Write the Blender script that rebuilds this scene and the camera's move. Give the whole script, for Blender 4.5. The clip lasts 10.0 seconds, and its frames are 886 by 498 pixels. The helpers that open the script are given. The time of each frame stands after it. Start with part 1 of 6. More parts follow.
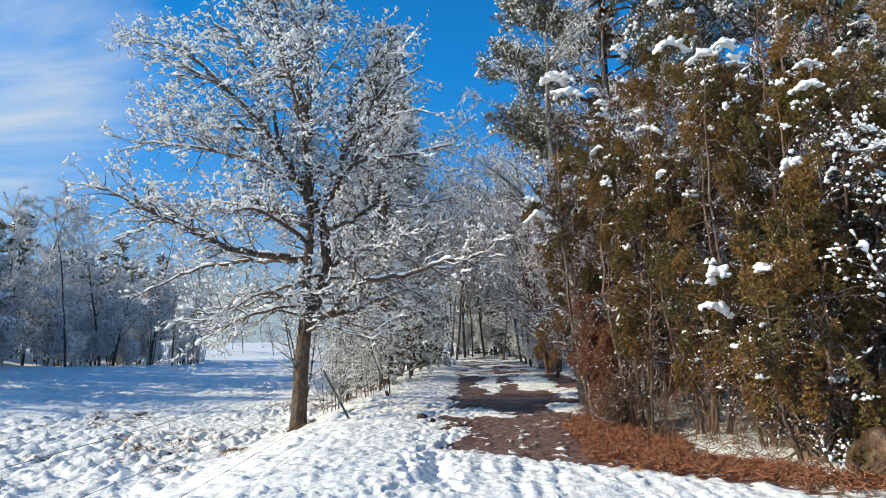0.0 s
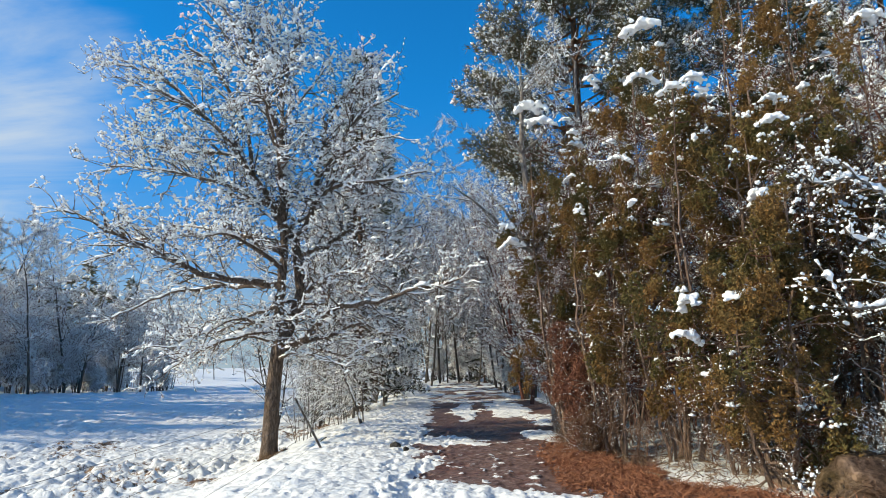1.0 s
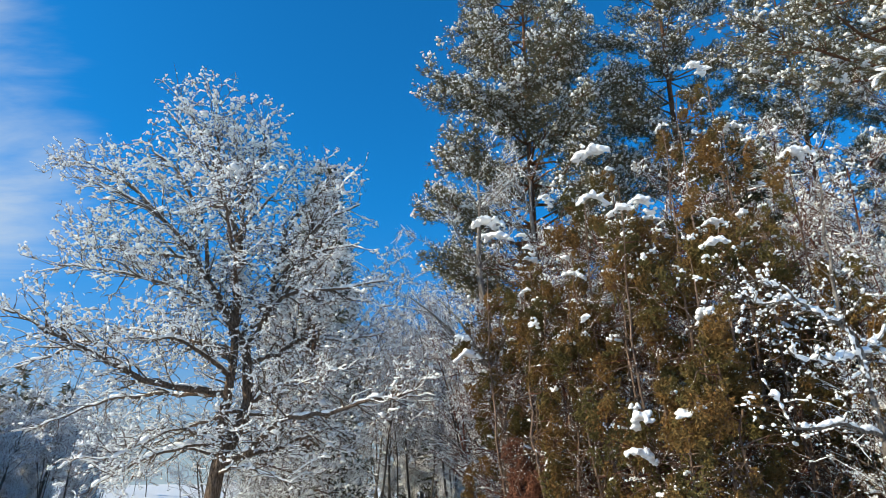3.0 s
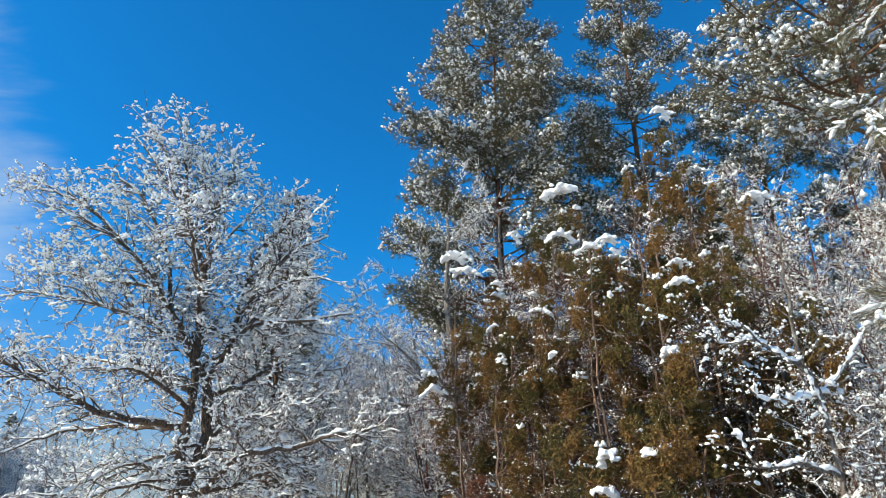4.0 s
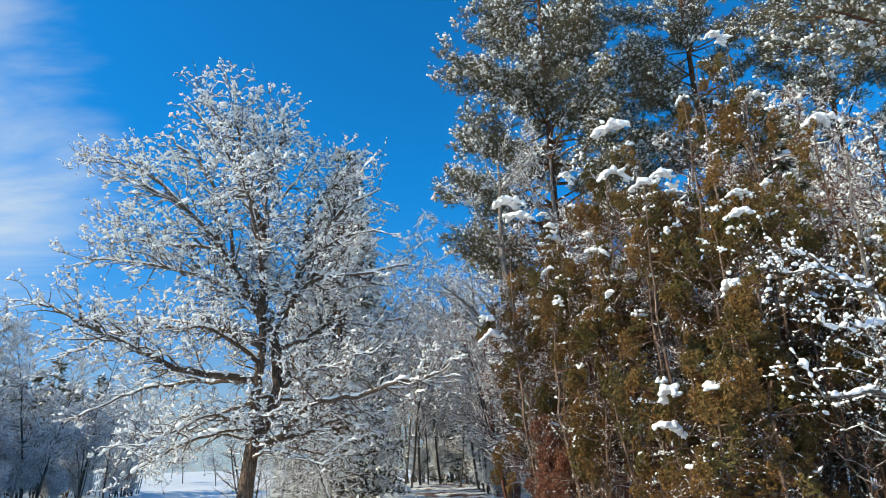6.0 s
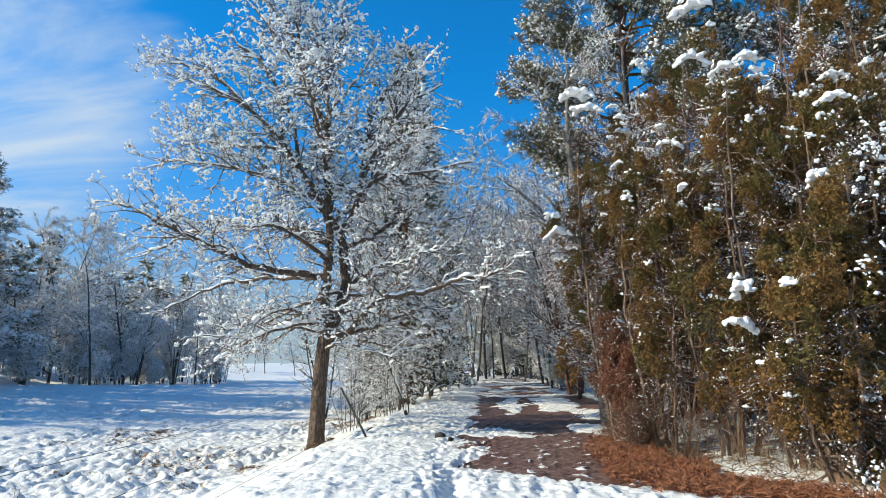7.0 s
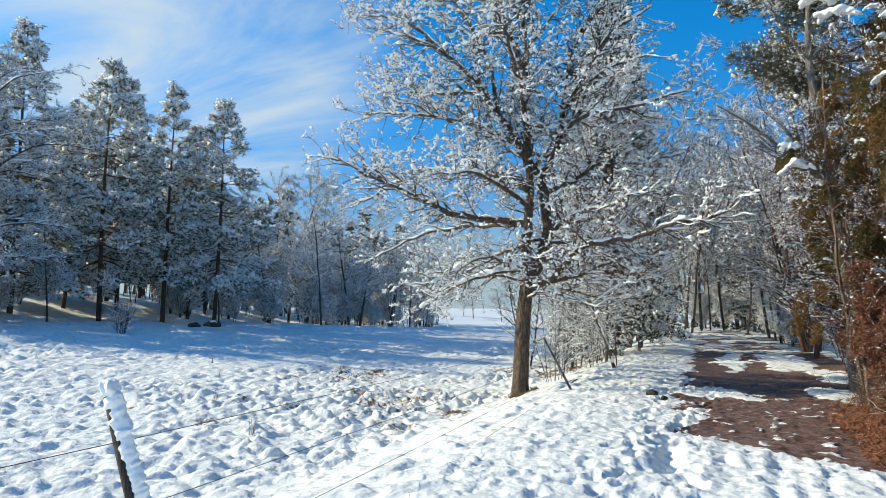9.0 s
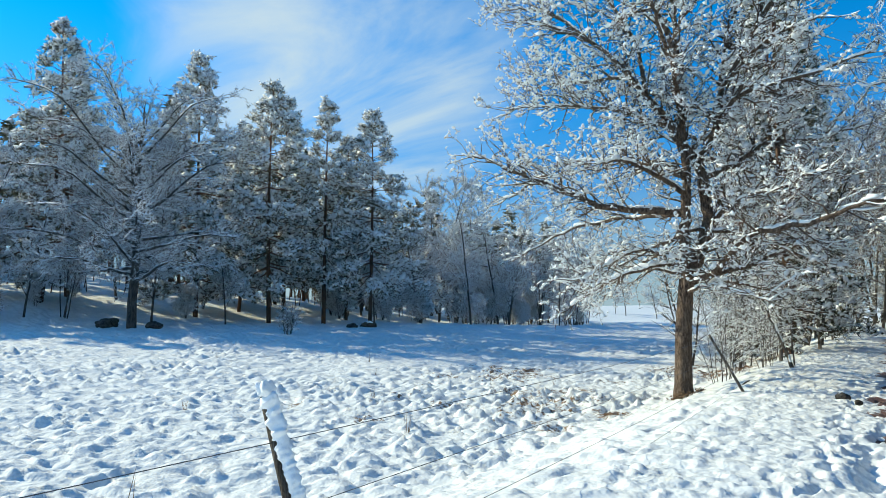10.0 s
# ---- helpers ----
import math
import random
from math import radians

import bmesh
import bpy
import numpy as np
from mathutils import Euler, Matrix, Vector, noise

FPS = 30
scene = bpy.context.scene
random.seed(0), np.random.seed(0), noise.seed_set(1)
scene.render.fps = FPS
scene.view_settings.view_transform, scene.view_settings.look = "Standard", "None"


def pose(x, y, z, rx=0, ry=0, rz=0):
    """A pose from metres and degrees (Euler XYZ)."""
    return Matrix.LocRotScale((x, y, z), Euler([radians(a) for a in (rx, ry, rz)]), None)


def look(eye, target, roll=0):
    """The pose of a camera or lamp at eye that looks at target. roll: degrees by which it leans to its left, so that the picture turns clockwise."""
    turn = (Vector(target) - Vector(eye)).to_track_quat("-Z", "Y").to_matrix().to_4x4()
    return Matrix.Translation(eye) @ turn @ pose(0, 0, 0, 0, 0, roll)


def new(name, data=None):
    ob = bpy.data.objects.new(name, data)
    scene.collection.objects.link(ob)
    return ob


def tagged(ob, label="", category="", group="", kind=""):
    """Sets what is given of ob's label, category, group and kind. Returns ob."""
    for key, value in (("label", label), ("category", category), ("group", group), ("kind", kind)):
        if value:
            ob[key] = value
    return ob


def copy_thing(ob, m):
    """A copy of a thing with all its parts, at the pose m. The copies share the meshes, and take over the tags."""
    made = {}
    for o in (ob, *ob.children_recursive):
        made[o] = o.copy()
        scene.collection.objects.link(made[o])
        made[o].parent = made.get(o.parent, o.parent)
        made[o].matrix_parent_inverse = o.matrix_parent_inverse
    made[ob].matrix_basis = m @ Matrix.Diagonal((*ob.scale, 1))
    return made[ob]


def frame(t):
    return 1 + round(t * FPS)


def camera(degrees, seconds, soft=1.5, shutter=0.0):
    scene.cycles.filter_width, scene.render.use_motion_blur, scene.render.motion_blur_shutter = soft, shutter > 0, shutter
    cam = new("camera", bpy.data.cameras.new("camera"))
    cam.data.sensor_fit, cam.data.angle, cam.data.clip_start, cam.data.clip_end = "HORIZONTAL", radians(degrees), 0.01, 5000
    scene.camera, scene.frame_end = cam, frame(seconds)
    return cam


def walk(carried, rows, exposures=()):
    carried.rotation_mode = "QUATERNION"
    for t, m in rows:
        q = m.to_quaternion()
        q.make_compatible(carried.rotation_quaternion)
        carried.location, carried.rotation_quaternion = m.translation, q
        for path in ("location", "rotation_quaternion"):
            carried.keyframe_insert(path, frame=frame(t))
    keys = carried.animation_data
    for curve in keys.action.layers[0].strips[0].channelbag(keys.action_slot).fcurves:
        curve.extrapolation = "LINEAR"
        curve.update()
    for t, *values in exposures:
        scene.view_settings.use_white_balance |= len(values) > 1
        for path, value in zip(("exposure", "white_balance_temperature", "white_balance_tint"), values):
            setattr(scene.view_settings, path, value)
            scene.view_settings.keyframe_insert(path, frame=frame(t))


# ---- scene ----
import itertools

cam = camera(68.1, 10.0, soft=0.3)
PATH = [
    (0, (0.815, 2.099, 1.424), (0.682, 4.073, 1.714), -1.0),
    (0.5, (0.826, 2.103, 1.431), (0.735, 4.077, 1.742), -0.9),
    (1, (0.838, 2.099, 1.456), (0.781, 4.065, 1.819), -1.1),
    (1.5, (0.845, 2.11, 1.448), (0.811, 4.063, 1.881), -1.1),
    (2, (0.825, 2.092, 1.438), (0.808, 4.02, 1.972), -0.5),
    (2.5, (0.857, 2.084, 1.433), (0.865, 3.989, 2.044), -0.9),
    (3, (0.845, 2.07, 1.435), (0.922, 3.947, 2.123), -0.4),
    (4.3, (0.786, 2.032, 1.438), (0.971, 3.861, 2.226), -0.4),
    (4.5, (0.806, 2.028, 1.446), (0.991, 3.863, 2.218), -0.4),
    (5, (0.836, 2.034, 1.445), (1.002, 3.887, 2.178), -0.6),
    (6.3, (0.852, 2.054, 1.379), (0.788, 3.964, 1.968), -1.0),
    (6.5, (0.87, 2.076, 1.389), (0.754, 3.999, 1.928), -0.3),
    (7, (0.864, 2.204, 1.344), (0.667, 4.162, 1.699), -0.6),
    (7.5, (0.792, 2.364, 1.333), (0.654, 4.341, 1.606), -1.3),
    (8, (0.786, 2.53, 1.374), (0.503, 4.502, 1.551), -1.6),
    (8.5, (0.806, 2.705, 1.401), (0.244, 4.615, 1.595), 1.7),
    (9, (0.761, 2.826, 1.403), (-0.035, 4.651, 1.599), 0.8),
    (9.5, (0.675, 2.939, 1.396), (-0.272, 4.689, 1.591), -0.1),
    (10, (0.617, 3.045, 1.39), (-0.563, 4.649, 1.58), -0.1),
]
walk(cam, [(t, look(eye, target, roll)) for t, eye, target, roll in PATH], [(0, -0.02, 7200, 11), (2.5, -0.02, 7200, 11), (4.5, 0.08, 7200, 10), (7, 0.06, 7100, 9), (8.5, 0.05, 7200, 8), (9.5, 0.0, 7050, 4), (10, 0.0, 6900, 1)])

# ---- world, sun ----
SUN_AZ, SUN_EL = radians(-103), radians(30)          # azimuth from +y, towards +x positive
sun_dir = Vector((math.sin(SUN_AZ) * math.cos(SUN_EL), math.cos(SUN_AZ) * math.cos(SUN_EL), math.sin(SUN_EL)))
sun = new("sun", bpy.data.lights.new("sun", "SUN"))
sun.data.energy, sun.data.angle, sun.data.color = 5.35, radians(0.6), (1.0, 0.925, 0.72)
sun.matrix_world = look(sun_dir * 60, (0, 0, 0))

world = bpy.data.worlds.new("winter_sky")
scene.world = world
world.use_nodes = True
wn, wl = world.node_tree.nodes, world.node_tree.links
wn.clear()


def wnode(kind, **kw):
    n = wn.new(kind)
    for k, v in kw.items():
        n.inputs[k].default_value = v
    return n


def wmath(op, a, b=None):
    n = wn.new("ShaderNodeMath")
    n.operation = op
    for i, v in enumerate((a, b)):
        if v is None:
            continue
        if isinstance(v, (int, float)):
            n.inputs[i].default_value = v
        else:
            wl.new(v, n.inputs[i])
    return n.outputs[0]


sky = wn.new("ShaderNodeTexSky")
sky.sky_type, sky.sun_disc = "NISHITA", False
sky.sun_elevation, sky.sun_rotation = SUN_EL, SUN_AZ
sky.air_density, sky.dust_density, sky.ozone_density = 1.0, 0.3, 3.0
deep = wn.new("ShaderNodeMix")
deep.data_type, deep.blend_type = "RGBA", "MULTIPLY"
deep.inputs[0].default_value = 1.0
wl.new(sky.outputs[0], deep.inputs[6])
geo = wn.new("ShaderNodeTexCoord")
sep = wn.new("ShaderNodeSeparateXYZ")
wl.new(geo.outputs["Generated"], sep.inputs[0])
height = wn.new("ShaderNodeMapRange")
height.interpolation_type = "SMOOTHSTEP"
height.inputs[1].default_value, height.inputs[2].default_value = 0.0, 0.42
wl.new(sep.outputs[2], height.inputs[0])
tone = wn.new("ShaderNodeMix")
tone.data_type = "RGBA"
tone.inputs[6].default_value, tone.inputs[7].default_value = (0.72, 0.84, 1.12, 1), (0.0, 1.20, 2.06, 1)
wl.new(height.outputs[0], tone.inputs[0])
wl.new(tone.outputs[2], deep.inputs[7])
lift = wmath("ADD", wmath("MAXIMUM", sep.outputs[2], 0.0), 0.22)
comb = wn.new("ShaderNodeCombineXYZ")
wl.new(wmath("DIVIDE", sep.outputs[0], lift), comb.inputs[0])
wl.new(wmath("DIVIDE", sep.outputs[1], lift), comb.inputs[1])
stretch = wn.new("ShaderNodeMapping")
stretch.inputs["Rotation"].default_value = (0, 0, radians(35))
stretch.inputs["Scale"].default_value = (0.6, 1.25, 1)
stretch.inputs["Location"].default_value = (0.35, 0.2, 0)
wl.new(comb.outputs[0], stretch.inputs[0])
puff = wnode("ShaderNodeTexNoise", Scale=1.5, Detail=8.0, Roughness=0.58, Distortion=1.0)
wl.new(stretch.outputs[0], puff.inputs["Vector"])
dotn = wn.new("ShaderNodeVectorMath")
dotn.operation = "DOT_PRODUCT"
wl.new(geo.outputs["Generated"], dotn.inputs[0])
dotn.inputs[1].default_value = Vector((-0.65, 0.66, 0.37)).normalized()
bank = wn.new("ShaderNodeMapRange")
bank.interpolation_type = "SMOOTHSTEP"
bank.inputs[1].default_value, bank.inputs[2].default_value = 0.915, 0.995
bank.inputs[3].default_value, bank.inputs[4].default_value = -0.34, 0.12
wl.new(dotn.outputs["Value"], bank.inputs[0])
wisp = wn.new("ShaderNodeMapRange")
wisp.interpolation_type = "SMOOTHSTEP"
wisp.inputs[1].default_value, wisp.inputs[2].default_value = 0.38, 0.84
wisp.inputs[3].default_value, wisp.inputs[4].default_value = 0.0, 0.85
fill_veil = wn.new("ShaderNodeMapRange")                     # unseen milky veil added over the sky's half behind the walker, for fill light
fill_veil.interpolation_type = "SMOOTHSTEP"
fill_veil.inputs[1].default_value, fill_veil.inputs[2].default_value = 0.25, -0.35
fill_veil.inputs[3].default_value, fill_veil.inputs[4].default_value = 0.0, 0.30
wl.new(sep.outputs[1], fill_veil.inputs[0])
wl.new(wmath("ADD", wmath("ADD", puff.outputs[0], bank.outputs[0]), fill_veil.outputs[0]), wisp.inputs[0])
cloud = wn.new("ShaderNodeMix")
cloud.data_type = "RGBA"
cloud.inputs[7].default_value = (6.5, 7.5, 8.2, 1)
wl.new(wisp.outputs[0], cloud.inputs[0])
wl.new(deep.outputs[2], cloud.inputs[6])
low = wn.new("ShaderNodeMapRange")
low.interpolation_type = "SMOOTHSTEP"
low.inputs[1].default_value, low.inputs[2].default_value = -0.02, 0.20
low.inputs[3].default_value, low.inputs[4].default_value = 0.8, 0.0
wl.new(sep.outputs[2], low.inputs[0])
haze = wn.new("ShaderNodeMix")
haze.data_type = "RGBA"
haze.inputs[7].default_value = (3.3, 4.9, 6.4, 1)
wl.new(low.outputs[0], haze.inputs[0])
wl.new(cloud.outputs[2], haze.inputs[6])
bg = wnode("ShaderNodeBackground", Strength=0.106)
wl.new(haze.outputs[2], bg.inputs[0])
wout = wn.new("ShaderNodeOutputWorld")
wl.new(bg.outputs[0], wout.inputs[0])


# ---- materials ----
def material(name, rough=0.8, spec=0.3):
    m = bpy.data.materials.new(name)
    m.use_nodes = True
    nt = m.node_tree
    bs = nt.nodes["Principled BSDF"]
    bs.inputs["Roughness"].default_value = rough
    bs.inputs["Specular IOR Level"].default_value = spec
    return m, nt, bs


def noise_node(nt, scale, detail=4.0, rough=0.55, coord="Object", stretch=(1, 1, 1)):
    tc = nt.nodes.new("ShaderNodeTexCoord")
    mp = nt.nodes.new("ShaderNodeMapping")
    mp.inputs["Scale"].default_value = stretch
    nz = nt.nodes.new("ShaderNodeTexNoise")
    nz.inputs["Scale"].default_value, nz.inputs["Detail"].default_value, nz.inputs["Roughness"].default_value = scale, detail, rough
    nt.links.new(tc.outputs[coord], mp.inputs[0])
    nt.links.new(mp.outputs[0], nz.inputs["Vector"])
    return nz.outputs[0]


def ramp(nt, fac, *stops):
    r = nt.nodes.new("ShaderNodeValToRGB")
    e = r.color_ramp.elements
    while len(e) < len(stops):
        e.new(0.5)
    for el, (pos, col) in zip(e, stops):
        el.position, el.color = pos, (*col, 1)
    nt.links.new(fac, r.inputs[0])
    return r.outputs[0]


def mixed(nt, fac, a, b, blend="MIX"):
    n = nt.nodes.new("ShaderNodeMix")
    n.data_type, n.blend_type = "RGBA", blend
    for i, v in ((0, fac), (6, a), (7, b)):
        if isinstance(v, (int, float)):
            n.inputs[i].default_value = v
        elif isinstance(v, tuple):
            n.inputs[i].default_value = (*v, 1)
        else:
            nt.links.new(v, n.inputs[i])
    return n.outputs[2]


def bump(nt, bs, height, strength=0.5, dist=0.02):
    b = nt.nodes.new("ShaderNodeBump")
    b.inputs["Strength"].default_value, b.inputs["Distance"].default_value = strength, dist
    nt.links.new(height, b.inputs["Height"])
    nt.links.new(b.outputs[0], bs.inputs["Normal"])


def island(nt):
    return nt.nodes.new("ShaderNodeNewGeometry").outputs["Random Per Island"]


def snow_material():
    m, nt, bs = material("snow", 0.75, 0.25)
    n = noise_node(nt, 14, 5)
    nt.links.new(ramp(nt, n, (0.3, (0.87, 0.885, 0.885)), (0.7, (0.945, 0.955, 0.95))), bs.inputs["Base Color"])
    bump(nt, bs, noise_node(nt, 45, 6), 0.2, 0.02)
    return m


def bark_material(name, dark, light, scale=9.0, stretch=(1, 1, 0.22), strength=1.0, dist=0.04, moss=None):
    m, nt, bs = material(name, 0.9, 0.12)
    n = noise_node(nt, scale, 7, 0.7, stretch=stretch)
    col = ramp(nt, n, (0.40, dark), (0.60, light))
    big = noise_node(nt, 1.3, 3)
    col = mixed(nt, ramp(nt, big, (0.40, (0, 0, 0)), (0.75, (0.6, 0.6, 0.6))), col, moss or tuple(0.6 * v for v in light))
    nt.links.new(col, bs.inputs["Base Color"])
    bump(nt, bs, ramp(nt, n, (0.38, (0, 0, 0)), (0.62, (1, 1, 1))), strength, dist)
    return m


def leaf_material(name, a, b, c, rough=0.7):
    m, nt, bs = material(name, rough, 0.2)
    col = ramp(nt, island(nt), (0.0, a), (0.5, b), (1.0, c))
    patch = noise_node(nt, 1.1, 3)
    col = mixed(nt, ramp(nt, patch, (0.35, (0, 0, 0)), (0.65, (0.8, 0.8, 0.8))), col, tuple(0.6 * u + 0.4 * v for u, v in zip(a, c)))
    nt.links.new(col, bs.inputs["Base Color"])
    return m


SNOW = snow_material()
OAK = bark_material("oak_bark", (0.08, 0.053, 0.040), (0.37, 0.275, 0.215), 26, (1, 1, 0.28), moss=(0.22, 0.165, 0.12), dist=0.05)
OAKTWIG = bark_material("oak_twig_bark", (0.10, 0.052, 0.036), (0.27, 0.155, 0.105), 16)
TWIG = bark_material("twig_bark", (0.07, 0.038, 0.027), (0.20, 0.115, 0.080), 16)
JUNIPERBARK = bark_material("juniper_bark", (0.14, 0.09, 0.066), (0.44, 0.31, 0.235), 14, (1, 1, 0.12))
BRUSH = bark_material("brush_bark", (0.19, 0.095, 0.058), (0.44, 0.265, 0.175), 16)
REDTWIG = bark_material("red_twig_bark", (0.12, 0.050, 0.038), (0.29, 0.135, 0.10), 16)
GREYBARK = bark_material("grey_bark", (0.045, 0.04, 0.036), (0.16, 0.14, 0.12), 12)
PINEBARK = bark_material("pine_bark", (0.05, 0.032, 0.024), (0.17, 0.10, 0.065), 7)
REDBARK = bark_material("orange_pine_bark", (0.13, 0.058, 0.03), (0.30, 0.145, 0.08), 7, moss=(0.16, 0.10, 0.07))

def mottled_leaf(name, a, b, c, other):
    m = leaf_material(name, a, b, c)
    nt = m.node_tree
    bs = nt.nodes["Principled BSDF"]
    old = bs.inputs["Base Color"].links[0].from_socket
    nz = ramp(nt, noise_node(nt, 1.3, 4, 0.6), (0.44, (0, 0, 0)), (0.58, (0.9, 0.9, 0.9)))
    nt.links.new(mixed(nt, nz, old, other), bs.inputs["Base Color"])
    return m



JUNIPER = mottled_leaf("juniper_needles", (0.152, 0.086, 0.029), (0.245, 0.135, 0.045), (0.36, 0.185, 0.064), (0.115, 0.098, 0.032))
DEADJUNIPER = leaf_material("withered_juniper", (0.15, 0.058, 0.034), (0.24, 0.098, 0.058), (0.34, 0.165, 0.105))
PINE = leaf_material("pine_needles", (0.075, 0.080, 0.044), (0.15, 0.138, 0.08), (0.25, 0.20, 0.125))
SPRUCE = leaf_material("spruce_needles", (0.03, 0.035, 0.018), (0.05, 0.055, 0.028), (0.075, 0.07, 0.035))
BRACKEN = leaf_material("dead_bracken", (0.13, 0.046, 0.024), (0.29, 0.108, 0.054), (0.48, 0.23, 0.13), 0.85)
STRAW = leaf_material("dry_stalks", (0.12, 0.07, 0.04), (0.20, 0.13, 0.08), (0.28, 0.20, 0.13), 0.85)
PALEBARK = bark_material("pale_bark", (0.16, 0.13, 0.11), (0.46, 0.41, 0.36), 18, (1, 1, 0.3))
PALEBRUSH = bark_material("pale_brush_bark", (0.24, 0.13, 0.085), (0.52, 0.34, 0.24), 16)
WOOD = bark_material("weathered_wood", (0.07, 0.058, 0.048), (0.30, 0.26, 0.215), 20, (1, 1, 0.08))
STONE = bark_material("stone", (0.035, 0.032, 0.03), (0.13, 0.12, 0.11), 5, (1, 1, 1), moss=(0.09, 0.08, 0.03))
WIREMAT, _nt, _bs = material("steel_wire", 0.45, 0.5)
_bs.inputs["Base Color"].default_value, _bs.inputs["Metallic"].default_value = (0.10, 0.10, 0.11, 1), 0.8


def ground_material():
    m, nt, bs = material("snowy_ground", 0.8, 0.25)
    at = nt.nodes.new("ShaderNodeAttribute")
    at.attribute_name = "cover"
    sp = nt.nodes.new("ShaderNodeSeparateColor")
    nt.links.new(at.outputs["Color"], sp.inputs[0])
    fine, mid = noise_node(nt, 9, 7, 0.65), noise_node(nt, 2.2, 5)

    def edge(channel, nz, gain, lo, hi):
        a = nt.nodes.new("ShaderNodeMath")
        a.operation = "MULTIPLY_ADD"
        nt.links.new(nz, a.inputs[0])
        a.inputs[1].default_value = gain
        nt.links.new(channel, a.inputs[2])
        r = nt.nodes.new("ShaderNodeMapRange")
        r.interpolation_type = "SMOOTHSTEP"
        r.inputs[1].default_value, r.inputs[2].default_value = lo, hi
        nt.links.new(a.outputs[0], r.inputs[0])
        return r.outputs[0]
    snowc = ramp(nt, mid, (0.3, (0.69, 0.71, 0.705)), (0.7, (0.81, 0.825, 0.815)))
    mudc = ramp(nt, fine, (0.3, (0.06, 0.034, 0.028)), (0.52, (0.155, 0.092, 0.074)), (0.75, (0.28, 0.185, 0.155)))
    litc = ramp(nt, fine, (0.3, (0.04, 0.024, 0.014)), (0.5, (0.12, 0.062, 0.032)), (0.72, (0.24, 0.15, 0.085)))
    mud = edge(sp.outputs[0], fine, 0.9, 0.90, 1.02)
    lit = edge(sp.outputs[1], fine, 1.0, 0.90, 1.06)
    col = mixed(nt, lit, snowc, litc)
    wet = ramp(nt, noise_node(nt, 16, 5, 0.6), (0.62, (0, 0, 0)), (0.68, (0.8, 0.8, 0.8)))
    mudc = mixed(nt, wet, mudc, (0.40, 0.38, 0.37))
    rusty = ramp(nt, noise_node(nt, 1.1, 4, 0.6), (0.50, (0, 0, 0)), (0.66, (0.7, 0.7, 0.7)))
    mudc = mixed(nt, rusty, mudc, ramp(nt, fine, (0.35, (0.05, 0.016, 0.012)), (0.65, (0.16, 0.055, 0.038))))
    col = mixed(nt, mud, col, mudc)
    nt.links.new(col, bs.inputs["Base Color"])
    r = nt.nodes.new("ShaderNodeMapRange")
    r.inputs[3].default_value, r.inputs[4].default_value = 0.8, 0.55
    nt.links.new(mud, r.inputs[0])
    nt.links.new(r.outputs[0], bs.inputs["Roughness"])
    h = mixed(nt, 0.45, fine, noise_node(nt, 38, 5, 0.6))
    clod = nt.nodes.new("ShaderNodeBump")
    clod.inputs["Strength"].default_value, clod.inputs["Distance"].default_value = 0.55, 0.10
    nt.links.new(noise_node(nt, 6.5, 2.5, 0.5), clod.inputs["Height"])
    bump(nt, bs, h, 0.16, 0.03)
    fineb = [n for n in nt.nodes if n.type == "BUMP" and n is not clod and n.name != clod.name][0]
    nt.links.new(clod.outputs[0], fineb.inputs["Normal"])
    return m


GROUND = ground_material()


# ---- mesh helpers ----
def mesh_np(name, V, F, mat, smooth=True):
    V, F = np.asarray(V, np.float32), np.asarray(F, np.int32)
    me = bpy.data.meshes.new(name)
    n, k = F.shape
    me.vertices.add(len(V))
    me.vertices.foreach_set("co", V.ravel())
    me.loops.add(n * k)
    me.loops.foreach_set("vertex_index", F.ravel())
    me.polygons.add(n)
    me.polygons.foreach_set("loop_start", np.arange(0, n * k, k, dtype=np.int32))
    me.update(calc_edges=True)
    me.materials.append(mat)
    if smooth:
        me.shade_smooth()
    return me


def part(name, me, parent, label=""):
    ob = new(name, me)
    ob.parent = parent
    if label:
        ob["label"] = label
    return ob


def thing(name, label, category, group="", kind="", at=None):
    ob = new(name)
    ob.empty_display_size = 0.2
    tagged(ob, label, category, group, kind)
    if at is not None:
        ob.matrix_basis = at
    return ob


def unit(a):
    return a / np.maximum(np.linalg.norm(a, axis=-1, keepdims=True), 1e-9)


def frames_of(D):
    D = unit(D)
    ref = np.where(np.abs(D[:, 2:3]) > 0.9, np.array([[1.0, 0, 0]]), np.array([[0, 0, 1.0]]))
    U = unit(np.cross(ref, D))
    return D, U, np.cross(D, U)


